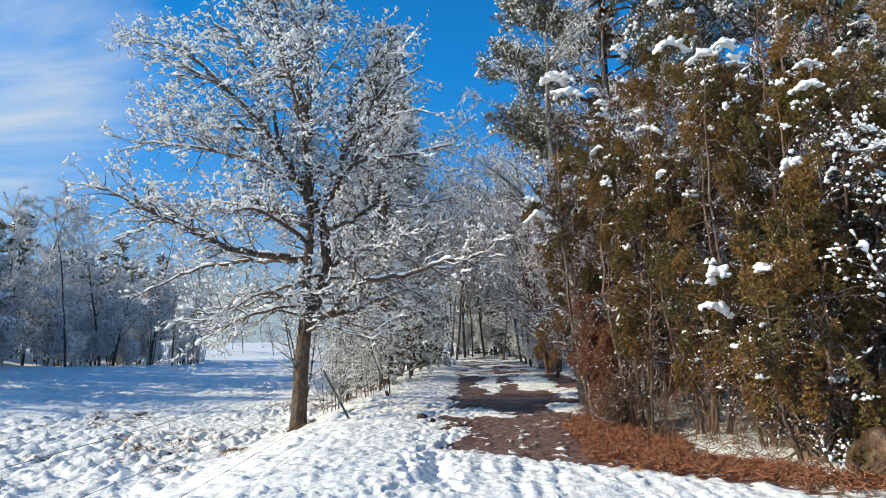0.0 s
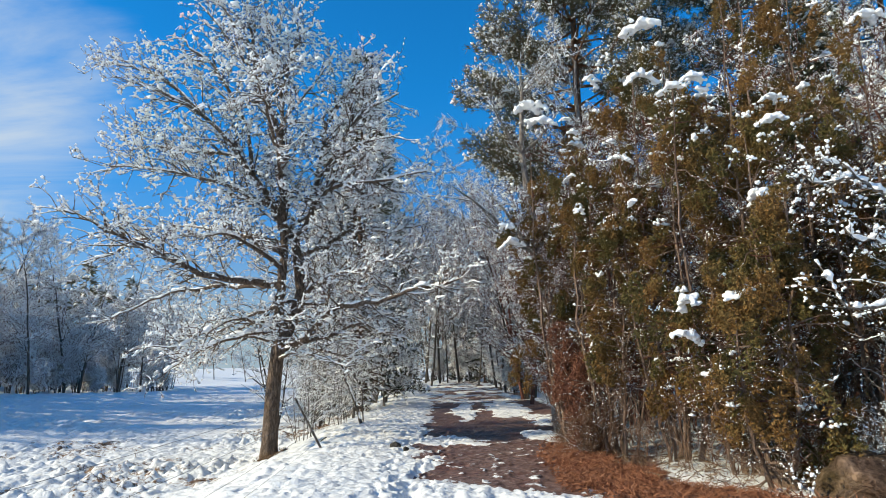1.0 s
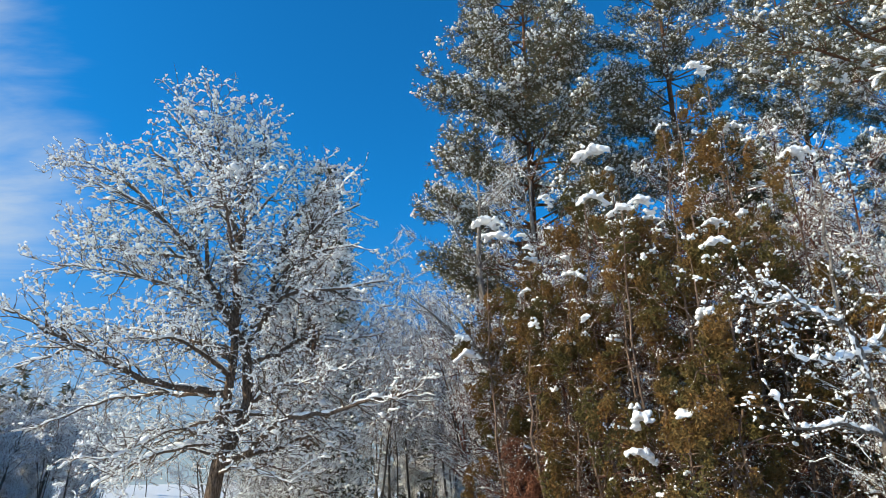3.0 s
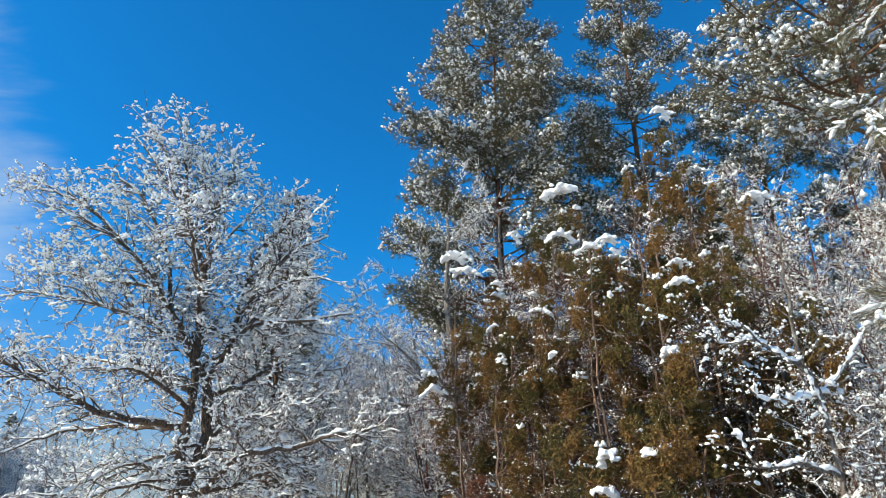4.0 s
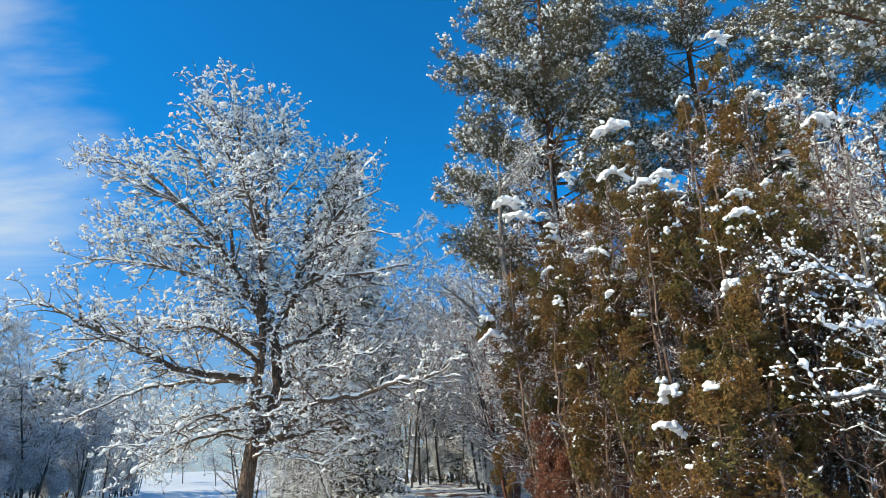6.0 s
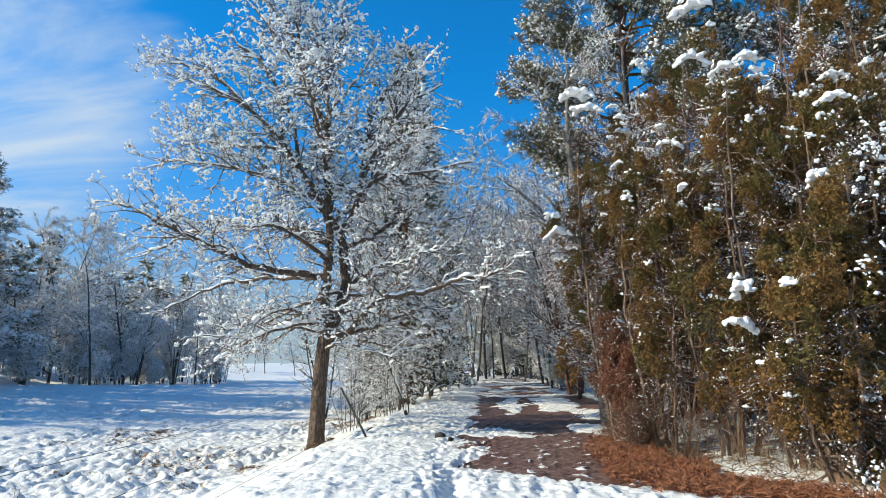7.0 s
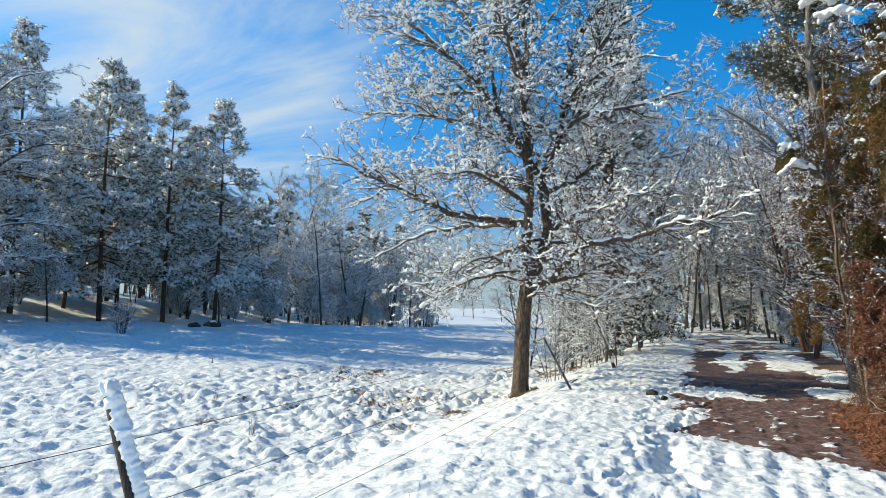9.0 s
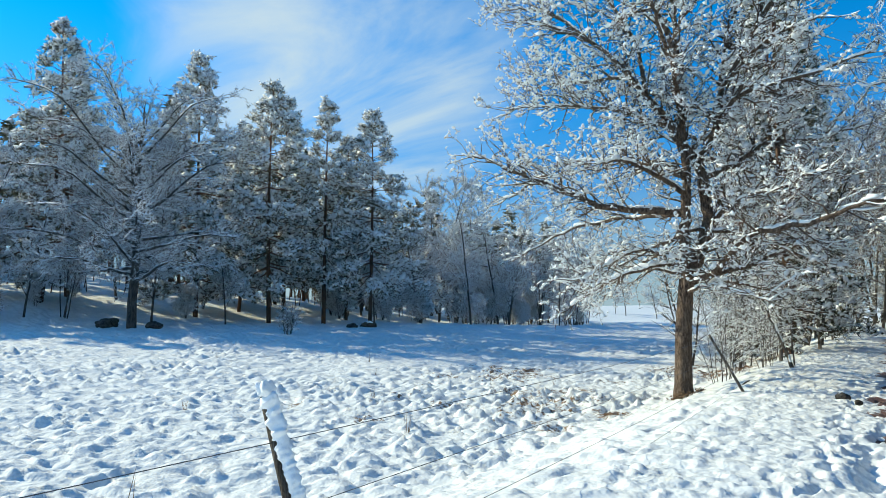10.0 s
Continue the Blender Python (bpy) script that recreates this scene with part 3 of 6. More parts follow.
def lumps(x, y, mud, rng):
    fx = fence_x(y)
    d = fx - x
    z = 0.05 * vnoise(x * 0.7, y * 0.7, 20) + 0.02 * vnoise(x * 2.3, y * 2.3, 21)
    on_bank = sstep(-1.0, -0.1, d) * sstep(2.2, 0.8, d)
    on_field = sstep(1.2, 2.6, d)
    wx, wy = x + 0.22 * vnoise(x * 3.1, y * 3.1, 71), y + 0.22 * vnoise(x * 3.1, y * 3.1, 72)
    z = z + on_bank * (0.07 * domes(wx, wy, 0.5, 500, 0.35, 0.75, 0.7) + 0.05 * domes(wx, wy, 0.22, 520, 0.3, 0.65, 0.7, 0.8) - 0.05 * domes(wx, wy, 0.5, 680, 0.15, 0.32, 0.6) - 0.02)
    swell = 0.7 + 0.9 * vnoise(x * 0.35, y * 0.35, 26)
    z = z + on_field * (swell * (0.13 * domes(wx, wy, 0.46, 540, 0.28, 0.65, 0.9) + 0.10 * domes(wx, wy, 0.25, 560, 0.3, 0.6, 0.85, 0.7) + 0.07 * domes(wx, wy, 0.17, 720, 0.3, 0.55, 0.6, 0.7) - 0.13 * domes(wx, wy, 0.42, 660, 0.18, 0.36, 0.75, 0.7)) + 0.05 * domes(wx, wy, 1.7, 580, 0.4, 0.7, 0.5) - 0.04)
    road = sstep(0.3, -0.6, d) * sstep(4.4, 3.4, x)
    bare = road * (1 - mud)
    z = z + bare * (0.018 * domes(wx, wy, 0.32, 600, 0.3, 0.7, 0.6) + 0.038 * domes(wx, wy, 0.13, 620, 0.35, 0.65, 0.7, 0.8) - 0.032 * domes(wx, wy, 0.3, 700, 0.12, 0.28, 0.5, 0.7) + 0.015)
    streak = vnoise(x * 9 + 0.6 * np.sin(y * 0.8), y * 0.9, 750) + 0.7 * vnoise(x * 15, y * 1.5, 751)
    z = z + bare * 0.032 * streak * sstep(0.3, 0.9, x) * sstep(13.0, 10.0, y)
    z = z + road * mud * (vnoise(x * 8, y * 8, 29) * 0.012 + 0.03 * domes(wx, wy, 0.3, 640, 0.12, 0.3, 0.35))
    for i, (gx, w, dep) in enumerate(((0.28, 0.13, 0.075), (0.78, 0.05, 0.035), (1.12, 0.07, 0.05), (1.42, 0.045, 0.035), (1.80, 0.06, 0.05), (2.15, 0.045, 0.03), (2.55, 0.08, 0.05), (2.95, 0.05, 0.03), (3.4, 0.06, 0.03))):
        g = np.exp(-((x - gx - 0.10 * np.sin(y * 0.45 + i) - 0.06 * vnoise(x * 2, y * 1.6, 80 + i)) / w) ** 2)
        z = z - bare * 1.3 * dep * g * np.clip(0.25 + 2.4 * vnoise(x * 2 + i, y * 1.6, 90 + i), 0, 1.2) * sstep(13.0, 10.0, y)
    z = z + sstep(4.2, 5.5, x) * 0.16 * (vnoise(x * 1.3, y * 1.3, 30) + 0.5 * vnoise(x * 3.1, y * 3.1, 31))
    for k in range(230):
        lane = k % 4
        yy = 3.5 + (k // 4) * 0.30 + rng.uniform(-0.1, 0.1)
        xx = (-0.35, -0.1, 0.3, 0.32)[lane] + 0.12 * math.sin(yy * 0.7 + lane) + rng.choice([-0.1, 0.1]) + rng.normal(0, 0.05)
        if yy > 19:
            continue
        a = rng.uniform(-0.25, 0.25)
        near = (np.abs(x - xx) < 0.4) & (np.abs(y - yy) < 0.45)
        if not near.any():
            continue
        u, v = x[near] - xx, y[near] - yy
        u, v = u * math.cos(a) + v * math.sin(a), -u * math.sin(a) + v * math.cos(a)
        q = (u / 0.055) ** 2 + (v / 0.13) ** 2
        z[near] += -0.042 * np.exp(-q ** 2) + 0.010 * np.exp(-((np.sqrt(q) - 1.5) / 0.35) ** 2)
    return z


def spaced(stops):
    """Grid lines whose spacing runs from stop to stop: (place, spacing)."""
    out = [stops[0][0]]
    for (a, sa), (b, sb) in zip(stops, stops[1:]):
        p = out[-1]
        while p < b - 1e-6:
            f = (p - a) / (b - a)
            p += sa + (sb - sa) * f
            out.append(min(p, b))
            p = out[-1]
    return np.array(sorted(set(out)))


def build_ground():
    xs = spaced([(-900, 120), (-120, 8), (-45, 0.35), (-20, 0.11), (-9, 0.06), (-5, 0.05), (-3, 0.045), (-1, 0.034), (3.2, 0.034), (8, 0.2), (20, 0.8), (120, 20), (900, 150)])
    ys = spaced([(-500, 120), (-30, 5), (2.5, 0.08), (5, 0.045), (11, 0.045), (16, 0.065), (24, 0.10), (36, 0.25), (60, 0.8), (120, 3), (300, 25), (1500, 200)])
    X, Y = np.meshgrid(xs, ys)
    x, y = X.ravel(), Y.ravel()
    mud, lit = cover(x, y)
    rng = np.random.default_rng(5)
    z = land(x, y) + lumps(x, y, mud, rng) - 0.02 * mud
    V = np.stack([x, y, z], 1)
    nx, ny = len(xs), len(ys)
    i = (np.arange(ny - 1)[:, None] * nx + np.arange(nx - 1)[None]).ravel()
    F = np.stack([i, i + 1, i + 1 + nx, i + nx], 1)
    me = mesh_np("ground", V, F, GROUND)
    at = me.attributes.new("cover", "FLOAT_COLOR", "POINT")
    at.data.foreach_set("color", np.stack([mud, lit, np.zeros_like(mud), np.ones_like(mud)], 1).astype(np.float32).ravel())
    g = new("ground", me)
    tagged(g, "trampled snow over field and muddy woodland track", "ground", kind="structure")
    return len(F)


build_ground()


def floor_z(x, y):
    return float(land(np.array([x]), np.array([y]))[0])


# ---- trees ----
def bare_tree(seed, height, label, stems=1, spread=1.0, depth=3, name="bare_tree", bark=None, snow_size=0.035, share=0.8, fat=1.0, many=1.0, k=3, bare=0.22, fan=(0.5, 1.1), step=1.0, lift=0.12, thin=0.008, vary=0.45, bead=0.0):
    rng = np.random.default_rng(seed)
    S = []
    prm = dict(step=[height / 11, 0.42 * step, 0.34 * step, 0.28 * step], wig=[0.05, 0.15, 0.25, 0.3], up=[0.03, 0.05, 0.02, 0.0], depth=depth, bare=[bare, 0.2, 0.15, 0.2],
               many=[3.0 * many, 1.25 * many, 1.1 * many, 0], ratio=[0.44 * spread, 0.46, 0.5, 0.5], lift=lift, short=0.35, thin=thin, fan=fan)
    for _ in range(stems):
        a = rng.uniform(0, 6.28)
        lean = 0.04 if stems == 1 else rng.uniform(0.1, 0.34)
        d = Vector((math.cos(a) * lean, math.sin(a) * lean, 1)).normalized()
        o = Vector((math.cos(a), math.sin(a), 0)) * (0 if stems == 1 else rng.uniform(0.08, 0.3)) + Vector((0, 0, -0.15))
        shoot(rng, S, o, d, height * rng.uniform(0.8, 1.0), (0.010 * height + 0.025) * fat / (stems ** 0.4), 0, prm)
    t = thing(name, label, "shrub" if "shrub" in name else "tree")
    bark_parts(S, t, bark or GREYBARK, bark or TWIG, "trunk" if stems == 1 else "stem")
    on = [g for g in S if g[4] >= 1]
    snow = snow_lines(rng, on, snow_size * 0.5, min(1.0, share + 0.15), k, vary)
    if bead:
        snow = merge((snow[0], np.concatenate([snow[1][:, :3], snow[1][:, [0, 2, 3]]])), beads(rng, on, 0.7 * bead, 7 * bead, 0.8, 5, 0.4, 1), puffs(rng, [g[1] + Vector((0, 0, 0.5 * bead)) for g in tips(S, 1) if rng.random() < 0.5], 0.6 * bead, 4, 0.9, 0.35, 5))
    stuff(part("snow_cover", mesh_np("snow_cover", *snow, SNOW), t))
    return t


def conifer(seed, height, label, name="pine_tree", low=0.35, width=0.2, droop=0.0, tufts=7, limbs=46, green=None, tuft_len=0.24, snow_share=0.55, snow_size=0.13, cone=False, trunk_r=0.0,
            blades_n=8, subs=3, blade_w=0.11, layers=0, k=4, fuzz=0.06, snow_up=0.28, needle_up=0.35, flat=1.2, cluster=1, taper=0.8, least=0.4, pads=0.0):
    rng = np.random.default_rng(seed)
    trunk, sub = [], []
    r0 = trunk_r or 0.0085 * height + 0.02
    wob = rng.normal(0, 0.012 * height, (2,))

    def axis(f):
        return Vector((wob[0] * math.sin(f * 3), wob[1] * math.sin(f * 2.4), -0.2 + f * (height + 0.1)))
    limb(trunk, [tuple(axis(i / 8)) for i in range(9)], r0, 0.02, 0, 2)
    C, D, SP, SQ, SR = [], [], [], [], []
    for i in range(limbs):
        g = (i + rng.uniform(0, 1)) / limbs
        if layers:
            g = (math.floor(g * layers) + 0.5 + rng.normal(0, 0.13)) / layers
            g = min(max(g, 0), 1)
        f = low + (1 - low) * g
        if cone:
            L = height * width * (1.03 - g) * rng.uniform(0.75, 1.1) + 0.25
        elif layers:
            L = height * width * (1 - g) ** taper * (0.8 + 0.2 * min(1, g / 0.2)) * rng.uniform(0.68, 1.15) + least
        else:
            L = height * width * (math.sin(min(1.0, 0.22 + 0.9 * (1 - g)) * math.pi * 0.60) ** 0.9) * rng.uniform(0.55, 1.12) * (1 - 0.36 * g) + 0.3
        a = i * 2.4 + rng.uniform(-0.5, 0.5)
        tilt = (0.25 * g + 0.06 - droop * (1 - g)) + rng.normal(0, 0.12)
        d = Vector((math.cos(a), math.sin(a), tilt)).normalized()
        p = axis(f)
        n = max(3, int(L / 0.4))
        heavy = min(1.0, snow_share * rng.choice([0.5, 1.0, 1.6]))
        r = 0.012 + 0.012 * L
        cid = next(CHAIN)
        for j in range(n):
            d = (d + Vector(rng.normal(0, 0.10, 3)) + Vector((0, 0, (0.05 if not cone else 0.03) - 0.03 * droop))).normalized()
            q = p + d * (L / n)
            sub.append((p, q, r * (1 - 0.8 * j / n), r * (1 - 0.8 * (j + 1) / n), 0, cid))
            p = q
            if j / n < (0.22 if not cone else 0.12):
                continue
            for _ in range(subs):
                e = turned(rng, d, rng.uniform(0.4, 1.2), 0.05)
                e.z *= 0.5
                e.normalize()
                ll = rng.uniform(0.3, 0.7) * min(0.5 + 0.25 * L ** 0.7, 0.25 + 0.6 * L)
                sub.append((p, p + e * ll, 0.011, 0.005, 1, next(CHAIN)))
                m = max(2, int(tufts * rng.uniform(0.5, 1.0) * (0.4 + ll)))
                for t in range(m):
                    c = p + e * (ll * (t + 1) / m) + Vector(rng.normal(0, fuzz, 3))
                    C.append(c)
                    D.append((e.x, e.y, e.z + needle_up))
                    if t == m - 1 and rng.random() < pads:
                        for _ in range(9):
                            o = c + Vector((rng.normal(0, 0.12), rng.normal(0, 0.12), 0.3 * tuft_len + rng.normal(0, 0.04)))
                            h = Vector(rng.normal(0, 1, 3)).normalized() * 0.085
                            SP.append(o - h), SQ.append(o + h), SR.append(rng.uniform(0.04, 0.085))
                    if rng.random() < heavy:
                        for _ in range(cluster):
                            w = snow_size * math.exp(rng.normal(0, 0.35))
                            h = (e * 0.8 + Vector(rng.normal(0, 0.5 if cluster > 1 else 0.12, 3))) * w * flat
                            o = c + Vector((0, 0, snow_up * tuft_len)) + (Vector(rng.normal(0, 0.075, 3)) if cluster > 1 else Vector())
                            SP.append(o - h)
                            SQ.append(o + h)
                            SR.append(w * 0.62)
    t = thing(name, label, "tree")
    cut = 10
    part("trunk", mesh_np("trunk", *tubes(trunk[:cut], 9), PINEBARK), t)
    part("upper_trunk", mesh_np("upper_trunk", *tubes(trunk[cut:], 7), PINEBARK if cone else REDBARK), t)
    stuff(part("branchwork", mesh_np("branchwork", *tubes(sub, 3), PINEBARK if cone else REDBARK), t))
    stuff(part("needle_cover", mesh_np("needle_cover", *blades(rng, C, D, blades_n, tuft_len, tuft_len * blade_w, 0.6), green or PINE), t))
    stuff(part("snow_cover", mesh_np("snow_cover", *spindles(rng, SP, SQ, SR, k, rings=1), SNOW), t))
    return t


def slivers(rng, on, per_m, twig_len, twig_w, snow_w, snowy=1.0):
    """The finest twigs along branches, and the snow on them."""
    A, B = np.array([g[0][:] for g in on]), np.array([g[1][:] for g in on])
    L = np.linalg.norm(B - A, axis=1)
    pick = np.repeat(np.arange(len(on)), rng.poisson(L * per_m))
    c = A[pick] + (B - A)[pick] * rng.random((len(pick), 1))
    d = unit(unit(B - A)[pick] + rng.normal(0, 0.55, (len(pick), 3)) + np.array([0, 0, 0.12]))
    keep = rng.random(len(c)) < 0.8 * snowy
    return blades(rng, c, d, 1, twig_len, twig_w, 0.1), blades(rng, c[keep] + np.array([0, 0, 0.016]), d[keep], 1, twig_len, snow_w, 0.1)


def feathery(seed, height, label, stems=1, spread=1.0, bare=0.1, per_m=24, twig_len=0.42, twig_w=0.009, snow_w=0.014, bark=None, name="bare_tree", fan=(0.5, 1.2), lift=0.05, fat=0.7, many=1.0, snowy=1.0, clump=0.0):
    """A bare tree whose finest twigs make a dense haze, each one a sliver with snow along it."""
    rng = np.random.default_rng(seed)
    S = []
    prm = dict(step=[height / 12, 0.55, 0.5], wig=[0.06, 0.17, 0.26], up=[0.02, 0.04, 0.0], depth=2, bare=[bare, 0.12, 0.1], many=[2.5 * many, 1.0 * many, 0], ratio=[0.42 * spread, 0.48, 0.5], lift=lift, short=0.5, thin=0.010, fan=fan)
    for _ in range(stems):
        a = rng.uniform(0, 6.28)
        lean = 0.05 if stems == 1 else rng.uniform(0.08, 0.28)
        o = Vector((math.cos(a), math.sin(a), 0)) * (0 if stems == 1 else rng.uniform(0.1, 0.4)) + Vector((0, 0, -0.15))
        shoot(rng, S, o, Vector((math.cos(a) * lean, math.sin(a) * lean, 1)).normalized(), height * rng.uniform(0.78, 1.0), (0.010 * height + 0.025) * fat / (stems ** 0.35), 0, prm)
    t = thing(name, label, "shrub" if "shrub" in name else "tree")
    bark_parts(S, t, bark or GREYBARK, bark or TWIG, "trunk" if stems == 1 else "stem")
    on = [g for g in S if g[4] >= 1]
    twigs, snow = slivers(rng, on, per_m, twig_len, twig_w, snow_w, snowy)
    stuff(part("fine_twigwork", mesh_np("fine_twigwork", *twigs, bark or TWIG), t))
    snow = merge(tri(snow_lines(rng, on, snow_w * 1.2, 0.8, 3)), snow)
    if clump:
        at = snow[0][1::3][rng.random(len(snow[0][1::3])) < 0.12]
        snow = merge(snow, puffs(rng, at, clump, 2, 0.9, 0.35, 3))
    stuff(part("snow_cover", mesh_np("snow_cover", *snow, SNOW), t))
    return t


def place(master, spots, group, first=True):
    """Stand copies of a thing on the ground: (x, y, scale, turn)."""
    for i, (x, y, s, a) in enumerate(spots):
        m = pose(x, y, floor_z(x, y) - 0.05, 0, 0, a) @ Matrix.Scale(s, 4)
        if i == 0 and first:
            master.matrix_basis = m
            master["group"] = group
        else:
            copy_thing(master, m)["group"] = group


def oak():
    rng = np.random.default_rng(21)
    S = []
    Y = 17.35
    t = thing("oak_tree", "bare oak with snow-laden twigs standing on the roadside bank", "tree")
    limb(S, [(-3.62, Y, -0.7), (-3.62, Y, -0.3), (-3.60, Y, 0.3), (-3.57, Y, 1.0), (-3.52, Y, 1.6), (-3.47, Y, 2.1)], 0.20, 0.155, 0, 3)
    for q in range(4):
        a, b, ra, rb, lv, c = S[q]
        S[q] = (a, b, ra + 0.020 * (4 - q), rb + 0.020 * (3 - q), lv, c)
    main = []

    def go(pts, r0, r1, many=1.0, reach=1.0):
        main.append((limb(S, pts, r0 * 1.22, r1 * 1.2, 0, 4, rng), many, reach))
    go([(-3.47, Y, 2.0), (-3.45, Y - 0.1, 2.9), (-3.40, Y - 0.1, 3.65), (-3.41, Y, 4.45), (-3.44, Y, 5.3), (-3.45, Y, 6.3), (-3.52, Y, 7.3), (-3.58, Y, 8.4), (-3.7, Y, 9.4), (-3.85, Y, 10.4)], 0.105, 0.014, 1.0, 0.85)
    go([(-3.45, Y, 1.95), (-3.12, Y + 0.15, 2.85), (-3.03, Y + 0.2, 3.65), (-3.17, Y + 0.2, 4.4), (-3.17, Y + 0.2, 4.75)], 0.11, 0.09, 0.6)
    go([(-3.17, Y + 0.2, 4.7), (-2.86, Y + 0.4, 5.3), (-2.72, Y + 0.6, 6.4), (-2.57, Y + 0.7, 7.6), (-2.12, Y + 0.8, 8.5), (-1.5, Y + 0.9, 9.3)], 0.075, 0.012)
    go([(-3.20, Y + 0.2, 4.65), (-3.52, Y, 5.1), (-3.91, Y - 0.3, 5.85), (-4.38, Y - 0.6, 6.55), (-5.0, Y - 0.9, 7.3), (-5.8, Y - 1.2, 7.8), (-6.6, Y - 1.3, 8.1)], 0.08, 0.012)
    go([(-3.36, Y, 4.2), (-3.95, Y + 0.4, 4.6), (-4.9, Y + 0.9, 4.95), (-6.0, Y + 1.3, 5.25), (-7.2, Y + 1.5, 5.3)], 0.06, 0.012)
    go([(-4.1, Y - 0.4, 6.1), (-4.47, Y + 0.1, 7.6), (-5.1, Y + 0.4, 8.4), (-5.9, Y + 0.6, 9.0)], 0.045, 0.010, 1.0, 0.85)
    go([(-3.45, Y, 3.5), (-4.2, Y - 0.5, 3.55), (-4.8, Y - 0.9, 3.62), (-5.45, Y - 1.2, 3.9), (-6.2, Y - 1.5, 4.25), (-6.9, Y - 1.7, 4.65), (-7.4, Y - 1.8, 4.9), (-7.8, Y - 1.9, 4.95)], 0.07, 0.012, 1.0, 0.7)
    go([(-3.47, Y, 3.45), (-4.8, Y + 0.8, 3.6), (-5.95, Y + 1.2, 3.6), (-6.8, Y + 1.3, 3.5), (-7.4, Y + 1.3, 3.25), (-8.5, Y + 1.3, 2.8)], 0.045, 0.010, 0.8, 0.6)
    go([(-3.5, Y, 2.4), (-4.2, Y - 0.8, 2.25), (-4.9, Y - 1.3, 1.9), (-5.4, Y - 1.6, 1.5)], 0.035, 0.010, 1.2, 0.8)
    go([(-3.05, Y + 0.2, 4.25), (-2.48, Y + 0.5, 4.5), (-1.97, Y + 0.7, 4.9), (-1.0, Y + 0.9, 4.9), (-0.1, Y + 1.0, 5.1)], 0.055, 0.012)
    go([(-2.85, Y + 0.4, 5.4), (-2.14, Y - 0.2, 5.8), (-0.9, Y - 0.6, 5.8), (0.1, Y - 0.8, 6.0)], 0.045, 0.012)
    go([(-3.45, Y, 2.0), (-2.74, Y - 0.5, 2.2), (-2.0, Y - 1.0, 2.8), (-1.0, Y - 1.3, 2.9), (-0.2, Y - 1.5, 3.15), (0.5, Y - 1.6, 3.2), (0.9, Y - 1.6, 3.5)], 0.065, 0.012, 1.0, 0.65)
    go([(-3.4, Y, 2.05), (-2.5, Y + 0.5, 2.3), (-1.6, Y + 0.9, 2.7), (-0.9, Y + 1.1, 2.9)], 0.05, 0.012, 1.0, 0.7)
    go([(-3.5, Y, 6.9), (-3.98, Y - 0.4, 8.5), (-4.3, Y - 0.5, 10.1), (-4.35, Y - 0.5, 10.9)], 0.045, 0.010, 1.0, 0.8)
    go([(-3.98, Y - 0.4, 8.4), (-4.8, Y - 0.8, 9.6), (-5.3, Y - 1.0, 10.2)], 0.03, 0.01, 1.0, 0.8)
    go([(-2.72, Y + 0.6, 6.3), (-1.66, Y + 0.2, 7.7), (-0.7, Y, 8.2)], 0.04, 0.012)
    go([(-3.45, Y, 5.6), (-3.3, Y - 1.2, 6.4), (-3.2, Y - 2.4, 7.0), (-3.2, Y - 3.2, 7.2)], 0.045, 0.012)
    go([(-3.42, Y, 3.9), (-3.6, Y - 1.3, 4.1), (-3.9, Y - 2.6, 4.2), (-4.0, Y - 3.4, 4.0)], 0.05, 0.012, 1.0, 0.8)
    go([(-3.42, Y, 4.8), (-3.2, Y + 1.5, 5.5), (-3.4, Y + 3.0, 6.0)], 0.05, 0.012)
    go([(-3.5, Y, 2.6), (-3.0, Y - 1.0, 2.6), (-2.6, Y - 2.0, 2.5)], 0.035, 0.012, 1.1, 0.7)
    go([(-3.5, Y, 3.0), (-4.4, Y + 0.6, 2.8), (-5.4, Y + 0.8, 2.4)], 0.035, 0.012, 1.2, 0.7)
    go([(-3.6, Y - 0.1, 8.6), (-3.1, Y - 0.2, 9.6), (-2.75, Y - 0.1, 10.2)], 0.03, 0.01, 1.0, 0.8)
    go([(-3.0, Y + 0.2, 3.3), (-2.3, Y - 0.4, 3.6), (-1.5, Y - 0.7, 3.7), (-0.7, Y - 0.8, 4.0)], 0.04, 0.01)
    go([(-3.44, Y, 5.3), (-4.6, Y - 0.4, 5.8), (-6.0, Y - 0.6, 6.2), (-7.3, Y - 0.7, 6.3)], 0.045, 0.01)
    go([(-4.3, Y - 0.6, 6.5), (-5.5, Y + 0.2, 6.9), (-6.8, Y + 0.5, 7.2), (-7.6, Y + 0.6, 7.2)], 0.035, 0.01)
    go([(-5.5, Y - 1.2, 3.9), (-6.5, Y - 0.6, 4.6), (-7.4, Y - 0.3, 4.3), (-8.0, Y - 0.3, 4.1)], 0.03, 0.01, 1.0, 0.7)
    go([(-2.75, Y + 0.5, 6.2), (-1.7, Y - 0.2, 6.8), (-0.6, Y - 0.4, 7.0)], 0.035, 0.01)
    go([(-3.5, Y, 7.6), (-2.9, Y + 0.6, 8.8), (-2.4, Y + 0.9, 9.8)], 0.03, 0.01)
    go([(-3.5, Y, 1.75), (-2.9, Y - 0.7, 1.9), (-2.2, Y - 1.2, 1.75), (-1.5, Y - 1.5, 1.5)], 0.028, 0.008, 1.0, 0.8)
    go([(-3.48, Y, 1.95), (-2.7, Y + 0.8, 2.0), (-1.9, Y + 1.3, 1.8), (-1.2, Y + 1.5, 1.9)], 0.03, 0.008, 1.0, 0.8)
